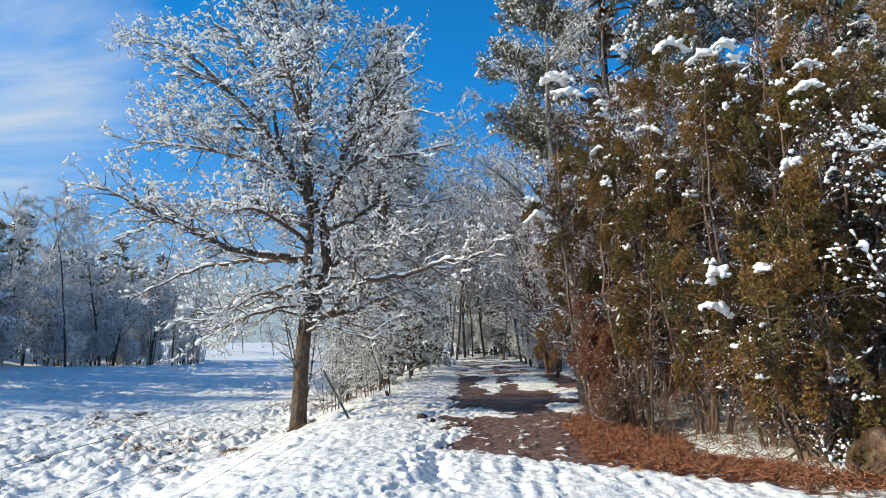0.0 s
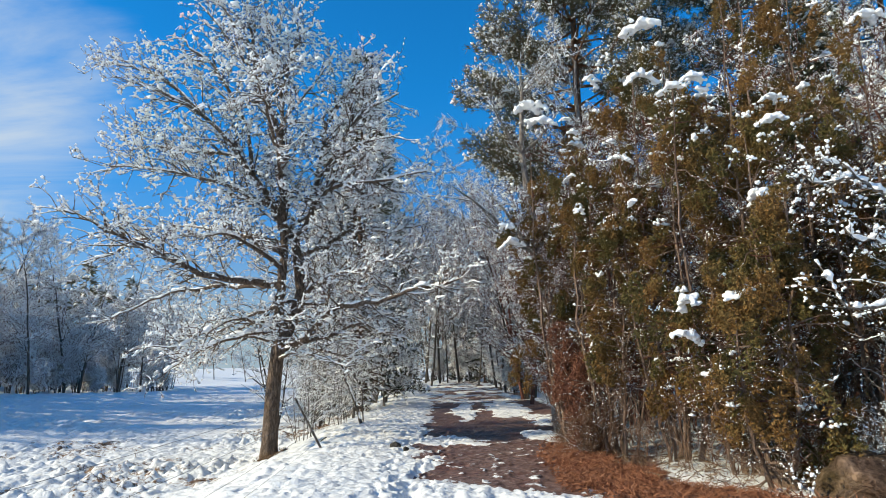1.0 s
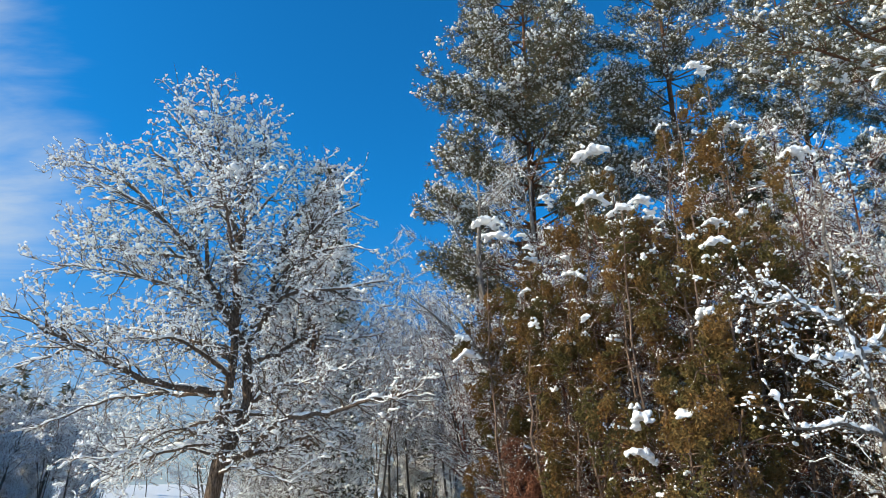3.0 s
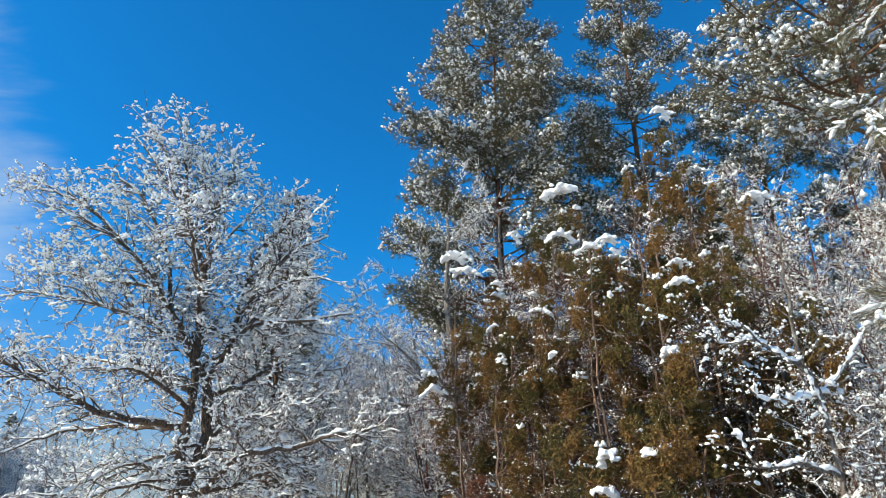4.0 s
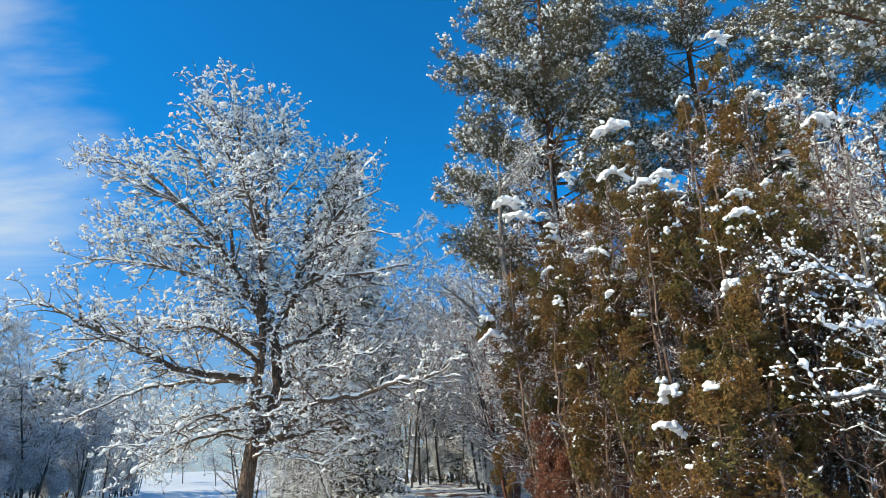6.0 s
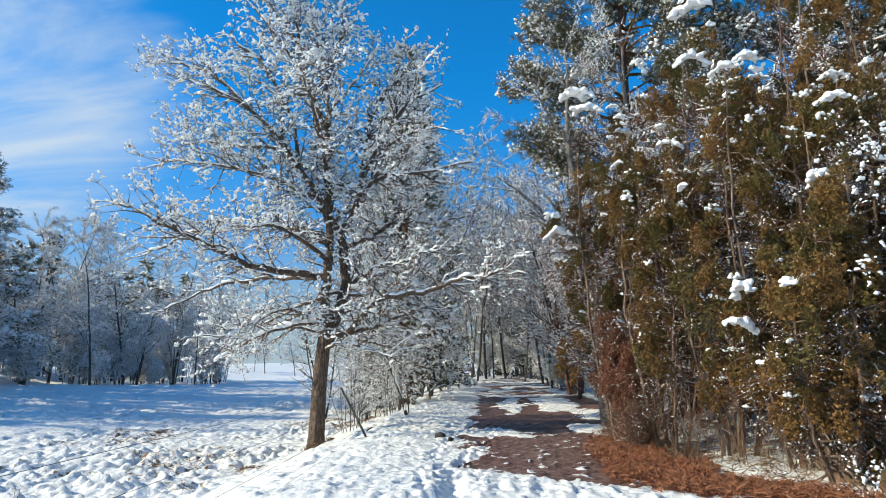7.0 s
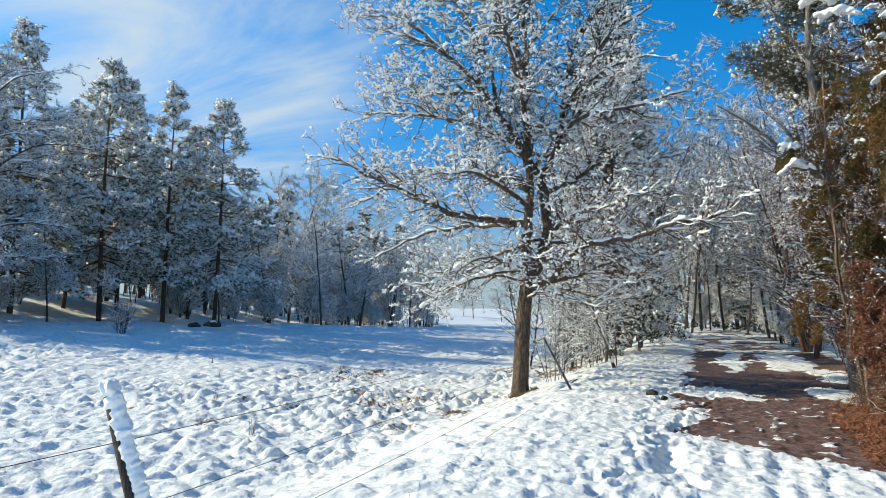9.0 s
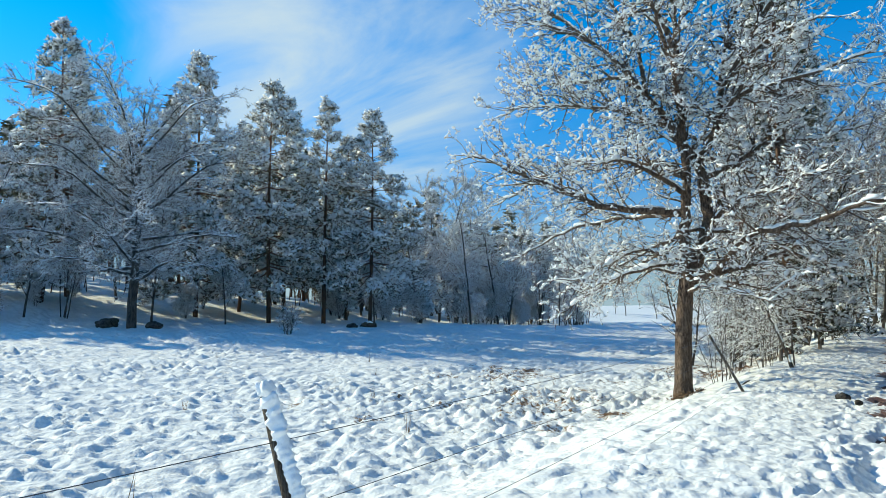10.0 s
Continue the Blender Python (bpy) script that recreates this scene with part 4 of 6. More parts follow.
    go([(-3.5, Y, 2.2), (-4.4, Y - 0.3, 2.3), (-5.3, Y - 0.3, 2.0), (-6.1, Y - 0.2, 1.9)], 0.03, 0.008, 1.0, 0.8)
    go([(-3.45, Y, 2.6), (-4.3, Y + 0.9, 2.7), (-5.2, Y + 1.5, 2.5), (-6.2, Y + 1.8, 2.6)], 0.03, 0.008, 1.0, 0.8)
    go([(-3.42, Y, 3.1), (-2.4, Y + 0.2, 3.0), (-1.4, Y + 0.1, 2.5), (-0.5, Y, 2.2)], 0.034, 0.008, 1.0, 0.8)
    go([(-3.45, Y, 2.4), (-3.9, Y - 1.2, 2.6), (-4.3, Y - 2.2, 2.3), (-4.5, Y - 2.9, 2.0)], 0.03, 0.008, 1.0, 0.8)
    go([(-4.35, Y - 0.5, 9.4), (-4.85, Y - 0.6, 10.3), (-5.4, Y - 0.6, 11.0)], 0.028, 0.009, 1.0, 0.8)
    go([(-4.2, Y - 0.4, 10.0), (-4.4, Y - 0.4, 10.8), (-4.5, Y - 0.4, 11.3)], 0.022, 0.008, 1.0, 0.6)
    go([(-4.47, Y + 0.1, 7.6), (-5.2, Y - 0.1, 9.0), (-5.8, Y - 0.2, 9.5), (-6.1, Y - 0.2, 9.9)], 0.034, 0.009, 1.0, 0.85)
    go([(-5.0, Y - 0.9, 7.3), (-6.0, Y - 0.6, 8.3), (-7.0, Y - 0.4, 8.9), (-7.6, Y - 0.3, 9.1)], 0.034, 0.009, 1.0, 0.85)
    go([(-3.6, Y + 0.1, 8.3), (-3.3, Y + 0.2, 9.8), (-3.3, Y + 0.2, 10.4), (-3.4, Y + 0.2, 10.9)], 0.03, 0.009, 1.0, 0.75)
    prm = dict(step=[0.4, 0.2, 0.12, 0.085], wig=[0.1, 0.30, 0.42, 0.5], up=[0.02, 0.02, 0.03, 0.02], depth=3, bare=[0, 0.1, 0.05, 0], many=[0, 1.3, 0.8, 0],
               ratio=[0.5, 0.46, 0.5, 0.5], lift=0.12, short=0.15, thin=0.0075, fan=(0.5, 1.25))
    for made, many, reach in main:
        total = sum((g[1] - g[0]).length for g in made)
        for i, (a, b, ra, rb, _l, _c) in enumerate(made):
            f = i / len(made)
            if f < 0.12:
                continue
            d = (b - a).normalized()
            for _ in range(rng.poisson((2.0 + 2.7 * f) * many * (b - a).length / 0.3)):
                L = min(reach * (0.75 + 0.26 * total * (1 - 0.72 * f)) * rng.uniform(0.45, 1.15), 1.5)
                shoot(rng, S, a.lerp(b, rng.random()), turned(rng, d, rng.uniform(0.5, 1.25), 0.14), L, max(0.012, min(rb * 0.65, 0.014 * L + 0.006)), 1, prm)
    bark_parts(S, t, OAK, OAKTWIG)
    fine = [g for g in S if g[4] >= 1]
    lined = tri(snow_lines(rng, fine, 0.0115, 0.62, 3, 0.5))
    ends = tips(S, 2)
    high = [g[1] + Vector((0, 0, 0.02)) for g in ends if rng.random() < 0.10 + 0.34 * max(0.0, min(1.0, (g[1].z - 3.2) / 3.5))]
    low_ends = [g[1] + Vector((0, 0, 0.012)) for g in ends if g[1].z < 5.5 and rng.random() < 0.5]
    small = beads(rng, fine, 0.024, 0.26, 1.0, 4, 0.45, 1, (0.9, 2.2), 0.2)
    stuff(part("snow_cover", mesh_np("snow_cover", *merge(lined, small, puffs(rng, high, 0.025, 4, 1.05), puffs(rng, low_ends, 0.019, 2, 0.9)), SNOW), t, "lumpy white snow along the branches"))
    stuff(part("snow_ridge", mesh_np("snow_ridge", *beads(rng, [g for g in S[15:] if g[4] == 0 and g[2] < 0.1], 0.027, 0.03, 1.0, 6, 0.35, 2, (1.3, 3.2), 0.12), SNOW), t))


oak()


def juniper(seed, x, y, height, radius, columns, label, clumps=230, sprays=74, mat=None, group="junipers beside the track", snowcaps=0.38, low=0.25, caps=(), dead=46, name="juniper"):
    rng = np.random.default_rng(seed)
    S, K, C, D, SP, SQ, SR = [], [], [], [], [], [], []
    base = floor_z(x, y) - 0.05
    t = thing(name, label, "shrub", group, at=pose(x, y, base))
    tops = []
    for c in range(columns):
        a = c * 2.4 + rng.uniform(-0.4, 0.4)
        rr = radius * 0.72 * math.sqrt((c + 0.3) / columns)
        h = height * (1.0 if c == 0 else rng.uniform(0.62, 0.97))
        top = Vector((math.cos(a) * rr, math.sin(a) * rr, h))
        foot = Vector((math.cos(a) * rr * 0.3, math.sin(a) * rr * 0.3, -0.1))
        mid = foot.lerp(top, 0.5) + Vector((math.cos(a), math.sin(a), 0)) * rr * 0.3
        stem = limb(S, [tuple(foot), tuple(mid), tuple(top)], 0.04 * rng.uniform(0.6, 1.2), 0.008, 0, 7, rng)
        tops.append(top)
        for i in range(int(0.18 * clumps / columns)):
            f = low + (1 - low) * rng.random() ** 0.9
            k = min(len(stem) - 1, int(f * len(stem)))
            p = stem[k][0].lerp(stem[k][1], rng.random())
            w = radius * 0.68 * (1 - max(0, f - 0.35) / 0.65 * 0.80) * rng.uniform(0.3, 1.15) ** 0.6 + 0.06
            b = rng.uniform(0, 6.28)
            q0 = p + Vector((math.cos(b) * w, math.sin(b) * w, rng.uniform(-0.2, 0.4) * w))
            limb(K, [tuple(p), tuple(p.lerp(q0, 0.5) + Vector(rng.normal(0, 0.16 * w, 3))), tuple(q0)], 0.012, 0.005, 2, 2)
            for _ in range(4):
                q = q0 + Vector((rng.normal(0, 0.10), rng.normal(0, 0.10), rng.normal(0, 0.17)))
                hl, rr_ = rng.uniform(0.10, 0.25), rng.uniform(0.06, 0.12)
                n = int(sprays * 1.1 * rng.uniform(0.7, 1.3) * (hl / 0.18) * (rr_ / 0.08))
                axis_ = unit(np.array([math.cos(b) * 0.45 + rng.normal(0, 0.25), math.sin(b) * 0.45 + rng.normal(0, 0.25), rng.choice([1.0, 1.0, -0.7])]))
                u = rng.uniform(-1, 1, (n, 1))
                ray_ = unit(np.cross(axis_[None], rng.normal(0, 1, (n, 3))))
                pts = np.array(q) + axis_ * u * hl + ray_ * rr_ * np.sqrt(1.02 - u * u) * (0.5 + 0.5 * rng.random((n, 1))) + rng.normal(0, 0.014, (n, 3))
                C.append(pts)
                D.append(ray_ * 0.8 + axis_ * 0.7 + rng.normal(0, 0.3, (n, 3)))
                if rng.random() < snowcaps * (0.3 + f) * 0.7:
                    s_ = rng.uniform(0.014, 0.036)
                    top_ = q + Vector((0, 0, hl * abs(axis_[2]) + 0.02))
                    for _ in range(rng.integers(5, 12)):
                        e = Vector((rng.normal(0, 1), rng.normal(0, 1), rng.normal(0, 0.5))).normalized() * s_ * rng.uniform(0.8, 1.4)
                        o = top_ + Vector((rng.normal(0, 0.045), rng.normal(0, 0.045), rng.normal(0, 0.018)))
                        SP.append(o - e), SQ.append(o + e), SR.append(s_ * rng.uniform(0.7, 1.1))
        for i in range(dead):
            f = rng.uniform(0.14, 0.9)
            k = min(len(stem) - 1, int(f * len(stem)))
            b = rng.uniform(0, 6.28)
            shoot(rng, S, stem[k][0].copy(), Vector((math.cos(b), math.sin(b), rng.uniform(-0.3, 0.6))).normalized(), radius * rng.uniform(0.4, 0.95), 0.012, 1,
                  dict(step=[0.3, 0.12, 0.1], wig=[0, 0.38, 0.5], up=[0, 0, 0], depth=2, bare=[0, 0.2, 0], many=[0, 0.85, 0], ratio=[0, 0.5, 0.5], lift=0.05, short=0.15, thin=0.005, fan=(0.5, 1.1)))
    C, D = np.concatenate(C), np.concatenate(D)
    bark_parts(S + K, t, JUNIPERBARK, REDTWIG, "stem")
    stuff(part("foliage", mesh_np("foliage", *blades(rng, C, D, 6, 0.036, 0.0095, 0.9), mat or JUNIPER), t))
    thin = beads(rng, [g for g in S if g[4] >= 1], 0.0066, 0.13, 1.0, 4, 0.5, 1, (1.0, 2.8), 0.2)
    if SP:
        thin = merge(thin, spindles(rng, SP, SQ, SR, 5, rings=2))
    stuff(part("snow_cover", mesh_np("snow_cover", *thin, SNOW), t, "patches of clinging white snow"))
    spots = [(Vector((cx - x, cy - y, cz - base)), w) for cx, cy, cz, w in caps]
    spots += [(v + Vector((0, 0, 0.08)), rng.uniform(0.12, 0.2)) for v in tops if rng.random() < 0.5 and snowcaps > 0]
    for v, w in spots:
        V, F = cap_mesh(rng, w)
        stuff(part("snow_cap", mesh_np("snow_cap", V + np.array(v), F, SNOW), t, "thick pillow of white snow"))
    return t


J = "brown-green juniper with patches of snow beside the track"
juniper(31, 2.95, 15.3, 6.6, 1.25, 7, J, 300, low=0.24, caps=[(2.35, 14.9, 6.75, 0.34), (2.5, 14.7, 6.35, 0.36), (1.72, 14.6, 4.2, 0.2), (1.78, 14.5, 3.85, 0.26)])
juniper(32, 3.35, 13.2, 6.3, 1.05, 6, J, 260, low=0.26, caps=[(3.15, 12.9, 6.4, 0.2), (2.75, 12.4, 3.95, 0.16), (2.65, 12.0, 5.1, 0.15)])
juniper(33, 4.05, 12.3, 6.9, 1.1, 7, J, 290, low=0.17, caps=[(3.9, 12.3, 7.05, 0.38), (3.75, 11.9, 6.0, 0.3)])
juniper(34, 4.45, 10.9, 5.4, 1.15, 7, J, 330, low=0.22, caps=[(4.2, 10.9, 5.45, 0.24), (3.1, 10.6, 3.6, 0.12), (3.55, 10.1, 2.25, 0.22), (3.5, 10.0, 1.8, 0.22), (4.9, 10.3, 4.6, 0.2)])
juniper(35, 5.95, 12.2, 8.6, 1.25, 7, "tall brown juniper with snow caps behind the bracken", 330, caps=[(5.95, 12.1, 8.75, 0.2), (6.25, 11.8, 7.3, 0.22)])
juniper(36, 6.3, 10.8, 5.9, 0.95, 6, J, 230, caps=[(6.6, 10.7, 6.2, 0.24)])
juniper(37, 4.35, 9.85, 3.3, 0.8, 5, "low brown juniper with a thick cap of snow", 170, snowcaps=0.22, caps=[(4.35, 9.75, 3.45, 0.2)])
juniper(38, 3.3, 17.6, 1.9, 0.5, 3, "small withered red-brown juniper at the wood's edge", 60, mat=DEADJUNIPER, low=0.05, snowcaps=0.0)
juniper(40, 2.9, 13.6, 1.5, 0.2, 2, "withered red-brown juniper hanging over the track's edge", 90, mat=DEADJUNIPER, low=0.2, snowcaps=0.0, dead=16)
juniper(41, 2.7, 14.3, 2.1, 0.26, 2, "withered red-brown juniper hanging over the track's edge", 60, mat=DEADJUNIPER, low=0.62, snowcaps=0.05, dead=34)
juniper(39, 7.6, 13.5, 6.0, 1.0, 5, J, 150)

# pines of the wood beside the track
W1 = "pines in the wood"
NEAR = dict(tufts=14, tuft_len=0.18, blades_n=12, blade_w=0.056, snow_share=0.9, cluster=2, snow_size=0.06, fuzz=0.13, subs=4, flat=0.5, snow_up=0.4, k=3, needle_up=0.25, pads=0.14)
PA = conifer(51, 22.3, "tall snow-dusted pine in the wood beside the track", low=0.30, width=0.205, limbs=124, layers=20, taper=0.56, least=0.3, **NEAR)
place(PA, [(5.0, 23.5, 1.0, 20)], W1)
PB = conifer(52, 23.6, "broad snow-dusted pine in the wood beside the track", low=0.36, width=0.135, limbs=84, layers=17, taper=0.55, least=0.3, **NEAR)
place(PB, [(10.6, 23.0, 1.0, 0), (16.3, 24.6, 0.97, 90), (20.4, 22.6, 0.98, 200)], W1)
PN = conifer(53, 16.0, "pine with orange bark at the wood's edge", low=0.58, width=0.22, limbs=40, trunk_r=0.16, **{**NEAR, "tufts": 8})
place(PN, [(11.5, 13.2, 1.0, 200), (14.5, 15.5, 1.1, 40)], W1)
SA = conifer(54, 16.1, "slim snow-laden spruce behind the oak", name="spruce_tree", low=0.08, width=0.135, limbs=110, tufts=6, green=SPRUCE, cone=True, droop=0.45, tuft_len=0.2, blades_n=6, blade_w=0.09, snow_share=0.85, snow_size=0.075, cluster=2, flat=1.3, k=3)
place(SA, [(-3.3, 29.5, 0.98, 0), (9.4, 10.6, 0.42, 200)], "snow-laden spruces")
SB = conifer(58, 16.5, "snow-laden spruce closing the end of the track", name="spruce_tree", low=0.06, width=0.16, limbs=66, tufts=3, subs=2, snow_up=0.35, green=SPRUCE, cone=True, droop=0.35, tuft_len=0.42, blades_n=5, blade_w=0.14, snow_share=0.75, snow_size=0.17, k=3)
place(SB, [(8.2, 15.5, 0.55, 90), (10.2, 15.2, 0.62, 180), (7.2, 18.6, 0.55, 270), (12.6, 18, 0.7, 30), (9.3, 20.5, 0.65, 120), (8.6, 13.2, 0.5, 60), (11.4, 12.4, 0.55, 310), (10.4, 9.4, 0.45, 150), (-1.2, 66, 0.9, 90), (3.5, 70, 1.0, 200), (-7, 60, 0.9, 30), (7, 60, 1.0, 300), (-0.8, 74, 0.8, 10), (-4.5, 72, 0.8, 120), (2.4, 55, 0.9, 50), (4.8, 49, 0.85, 170), (-6.4, 46, 0.9, 260), (0.6, 69, 0.95, 310),
           (7.5, 41, 1.1, 20), (4.5, 58, 1.1, 130), (9.5, 34, 1.1, 250), (10.5, 46, 1.2, 80), (-9.5, 56, 1.0, 210)], "spruces at the end of the track")

# pines across the field
W2 = "pines at the field's edge"
EDGE = dict(tufts=7, subs=4, tuft_len=0.26, blades_n=5, blade_w=0.085, snow_share=1.1, snow_size=0.125, pads=0.10, cluster=2, flat=1.05, fuzz=0.13, snow_up=0.35, needle_up=0.1, droop=0.45, taper=0.95, least=0.12, k=3)
PC = conifer(55, 17.6, "snow-heaped pine at the shaded edge of the field", low=0.13, width=0.27, limbs=96, layers=14, **EDGE)
place(PC, [(-37.9, 28.1, 1.0, 30), (-42.3, 20.5, 1.0, 170), (-45.5, 16.5, 0.85, 10), (-40, 33, 0.8, 75)], W2)
PD = conifer(56, 16.8, "broad snow-heaped pine at the field's edge", low=0.20, width=0.26, limbs=80, layers=12, **EDGE)
place(PD, [(-35.2, 31.9, 1.0, 80), (-30.7, 37.0, 0.92, 290), (-41, 38, 1.05, 140), (-37, 41, 0.9, 250)], W2)
PS = conifer(59, 16.0, "slender tall-stemmed pine with a narrow snowy crown", low=0.36, width=0.16, limbs=52, layers=10, **EDGE)
place(PS, [(-33.1, 34.9, 1.0, 10), (-44.5, 23.0, 1.0, 120)], W2)
place(PS, [(-4.7, 37.0, 1.15, 100), (-5.0, 45.0, 1.2, 290), (-4.3, 34.2, 1.05, 10)], W1, first=False)
PE = conifer(57, 17.5, "snow-dusted pine deep in the wood across the field", low=0.12, width=0.19, limbs=44, tufts=3, subs=2, tuft_len=0.6, blades_n=5, blade_w=0.18, snow_share=0.8, snow_size=0.26, k=3, snow_up=0.4, needle_up=-0.1, fuzz=0.15)
far_row = [(-51.5 + 3.0 * math.sin(2.1 * i), 10 + 7.8 * i, 0.82 + 0.12 * math.sin(3.7 * i), 67 * i) for i in range(10)]
far_row += [(-54, 2, 0.85, 0), (-60, -4, 0.9, 90), (-66, -12, 0.9, 10), (-52, 7, 0.8, 45)]
place(PE, far_row, W2)

# bare trees
W3 = "bare trees at the field's edge"


def broad_tree():
    rng = np.random.default_rng(61)
    S = []
    t = thing("bare_tree", "broad bare tree furred with hoar snow at the field's edge", "tree", W3, at=pose(-32.8, 21.1, floor_z(-32.8, 21.1)))
    stem = limb(S, [(0, 0, -0.3), (0.05, 0, 2.2), (-0.05, 0.1, 4.2), (0.1, 0.1, 6.4), (0.0, 0.0, 8.6), (0.15, 0.1, 10.6), (0.2, 0.1, 12.0)], 0.25, 0.02, 0, 3, rng)
    runs = [stem[9:]]
    for i in range(34):
        f = (i + 0.5) / 34
        z = 2.3 + 7.6 * f ** 1.1
        reach = 6.4 * math.sqrt(max(0.05, 1 - ((z - 3.6) / 9.0) ** 2)) * rng.uniform(0.75, 1.08)
        a = i * 2.4 + rng.uniform(-0.4, 0.4)
        el = 0.12 + 0.75 * f + rng.normal(0, 0.12)
        rise = reach * math.tan(min(el, 1.0)) * 0.8
        c, s_ = math.cos(a), math.sin(a)
        pts = [(c * reach * u, s_ * reach * u, z + rise * v) for u, v in ((0, 0), (0.3, 0.35), (0.65, 0.8), (1.0, 0.95 - 0.3 * (1 - f)))]
        runs.append(limb(S, pts, 0.04 + 0.03 * (1 - f) + 0.004 * reach, 0.014, 0, 4, rng))
    prm = dict(step=[0.4, 0.42, 0.34, 0.3], wig=[0.1, 0.2, 0.26, 0.3], up=[0, 0.03, 0.01, 0], depth=3, bare=[0, 0.15, 0.15, 0], many=[0, 1.05, 0.9, 0], ratio=[0.5, 0.5, 0.55, 0.5], lift=0.1, short=0.3, thin=0.009, fan=(0.5, 1.2))
    for run in runs:
        for i, (a, b, ra, rb, _l, _c) in enumerate(run):
            for _ in range(rng.poisson(6.0 * (b - a).length)):
                shoot(rng, S, a.lerp(b, rng.random()), turned(rng, (b - a).normalized(), rng.uniform(0.5, 1.2), 0.1), rng.uniform(0.5, 1.6), 0.014, 1, prm)
    bark_parts(S, t, GREYBARK, TWIG)
    twigs, snow = slivers(rng, [g for g in S if g[4] >= 1], 19, 0.20, 0.007, 0.0105, 1.1)
    stuff(part("fine_twigwork", mesh_np("fine_twigwork", *twigs, TWIG), t))
    stuff(part("snow_cover", mesh_np("snow_cover", *merge(tri(snow_lines(rng, [g for g in S[18:]], 0.019, 0.9, 3)), snow), SNOW), t))


broad_tree()
BT = feathery(62, 12.0, "slender bare tree dusted with snow at the field's edge", spread=0.9, bare=0.04, per_m=32, twig_len=0.30, twig_w=0.010, snow_w=0.026, snowy=1.25, many=1.15, lift=0.03, fan=(0.55, 1.3))
edge_row = [(-36.5, 50, 1.0, 0), (-33, 53, 1.05, 50), (-37, 58, 1.1, 100), (-35.5, 64, 1.0, 150), (-39, 70, 1.2, 200), (-36, 77, 1.0, 250), (-38, 84, 0.95, 300), (-42, 62, 1.25, 20), (-45, 75, 1.3, 80),
            (-36, 24, 0.7, 130), (-40, 16, 0.75, 220), (-34.5, 28, 0.55, 310), (-44, 26, 0.9, 10), (-33, 40, 0.6, 70), (-38, 18, 0.6, 170)]
edge_row += [(-40 - 3 * math.sin(1.9 * i), 46 + 3.1 * i, 1.1 + 0.2 * math.sin(2.3 * i), 53 * i) for i in range(10)]
place(BT, edge_row, W3)
BS = feathery(63, 11.0, "clump of bare stems with frosted twigs by the field", stems=4, spread=0.55, bare=0.16, per_m=26, twig_len=0.32, twig_w=0.012, snow_w=0.024, snowy=1.25)
place(BS, [(-37.5, 84, 1.1, 0), (-39, 88, 1.05, 120), (-42.5, 93, 1.0, 240), (-40, 92, 1.2, 60), (-38, 20, 0.55, 180), (-44, 96, 1.1, 30), (-43, 100, 1.2, 200), (-36, 72, 0.9, 90), (-37, 66, 0.8, 160)], W3)
LB = feathery(68, 3.6, "low thicket of frosted brush at the wood's edge", stems=6, name="brush_shrub", spread=0.8, bare=0.02, per_m=14, twig_len=0.4, twig_w=0.010, snow_w=0.028, snowy=1.25, lift=0.0)
place(LB, [(-37.5 - 2.0 * math.sin(1.7 * i), 41 + 2.6 * i, 0.9 + 0.3 * math.sin(2.3 * i), 61 * i) for i in range(14)] + [(-39.5 - 2.5 * math.sin(2.9 * i), 42 + 2.3 * i, 1.2 + 0.4 * math.sin(1.3 * i), 97 * i) for i in range(20)] + [(-41 - 4 * math.sin(2.1 * i), 9 + 3.6 * i, 0.6 + 0.2 * math.sin(1.3 * i), 43 * i) for i in range(8)], "brush at the field's edge")
place(BT, [(-105 + 7.5 * i, 168 + 8 * math.sin(1.7 * i), 1.0 + 0.25 * math.sin(2.2 * i), 47 * i) for i in range(9)], "far trees beyond the field", first=False)


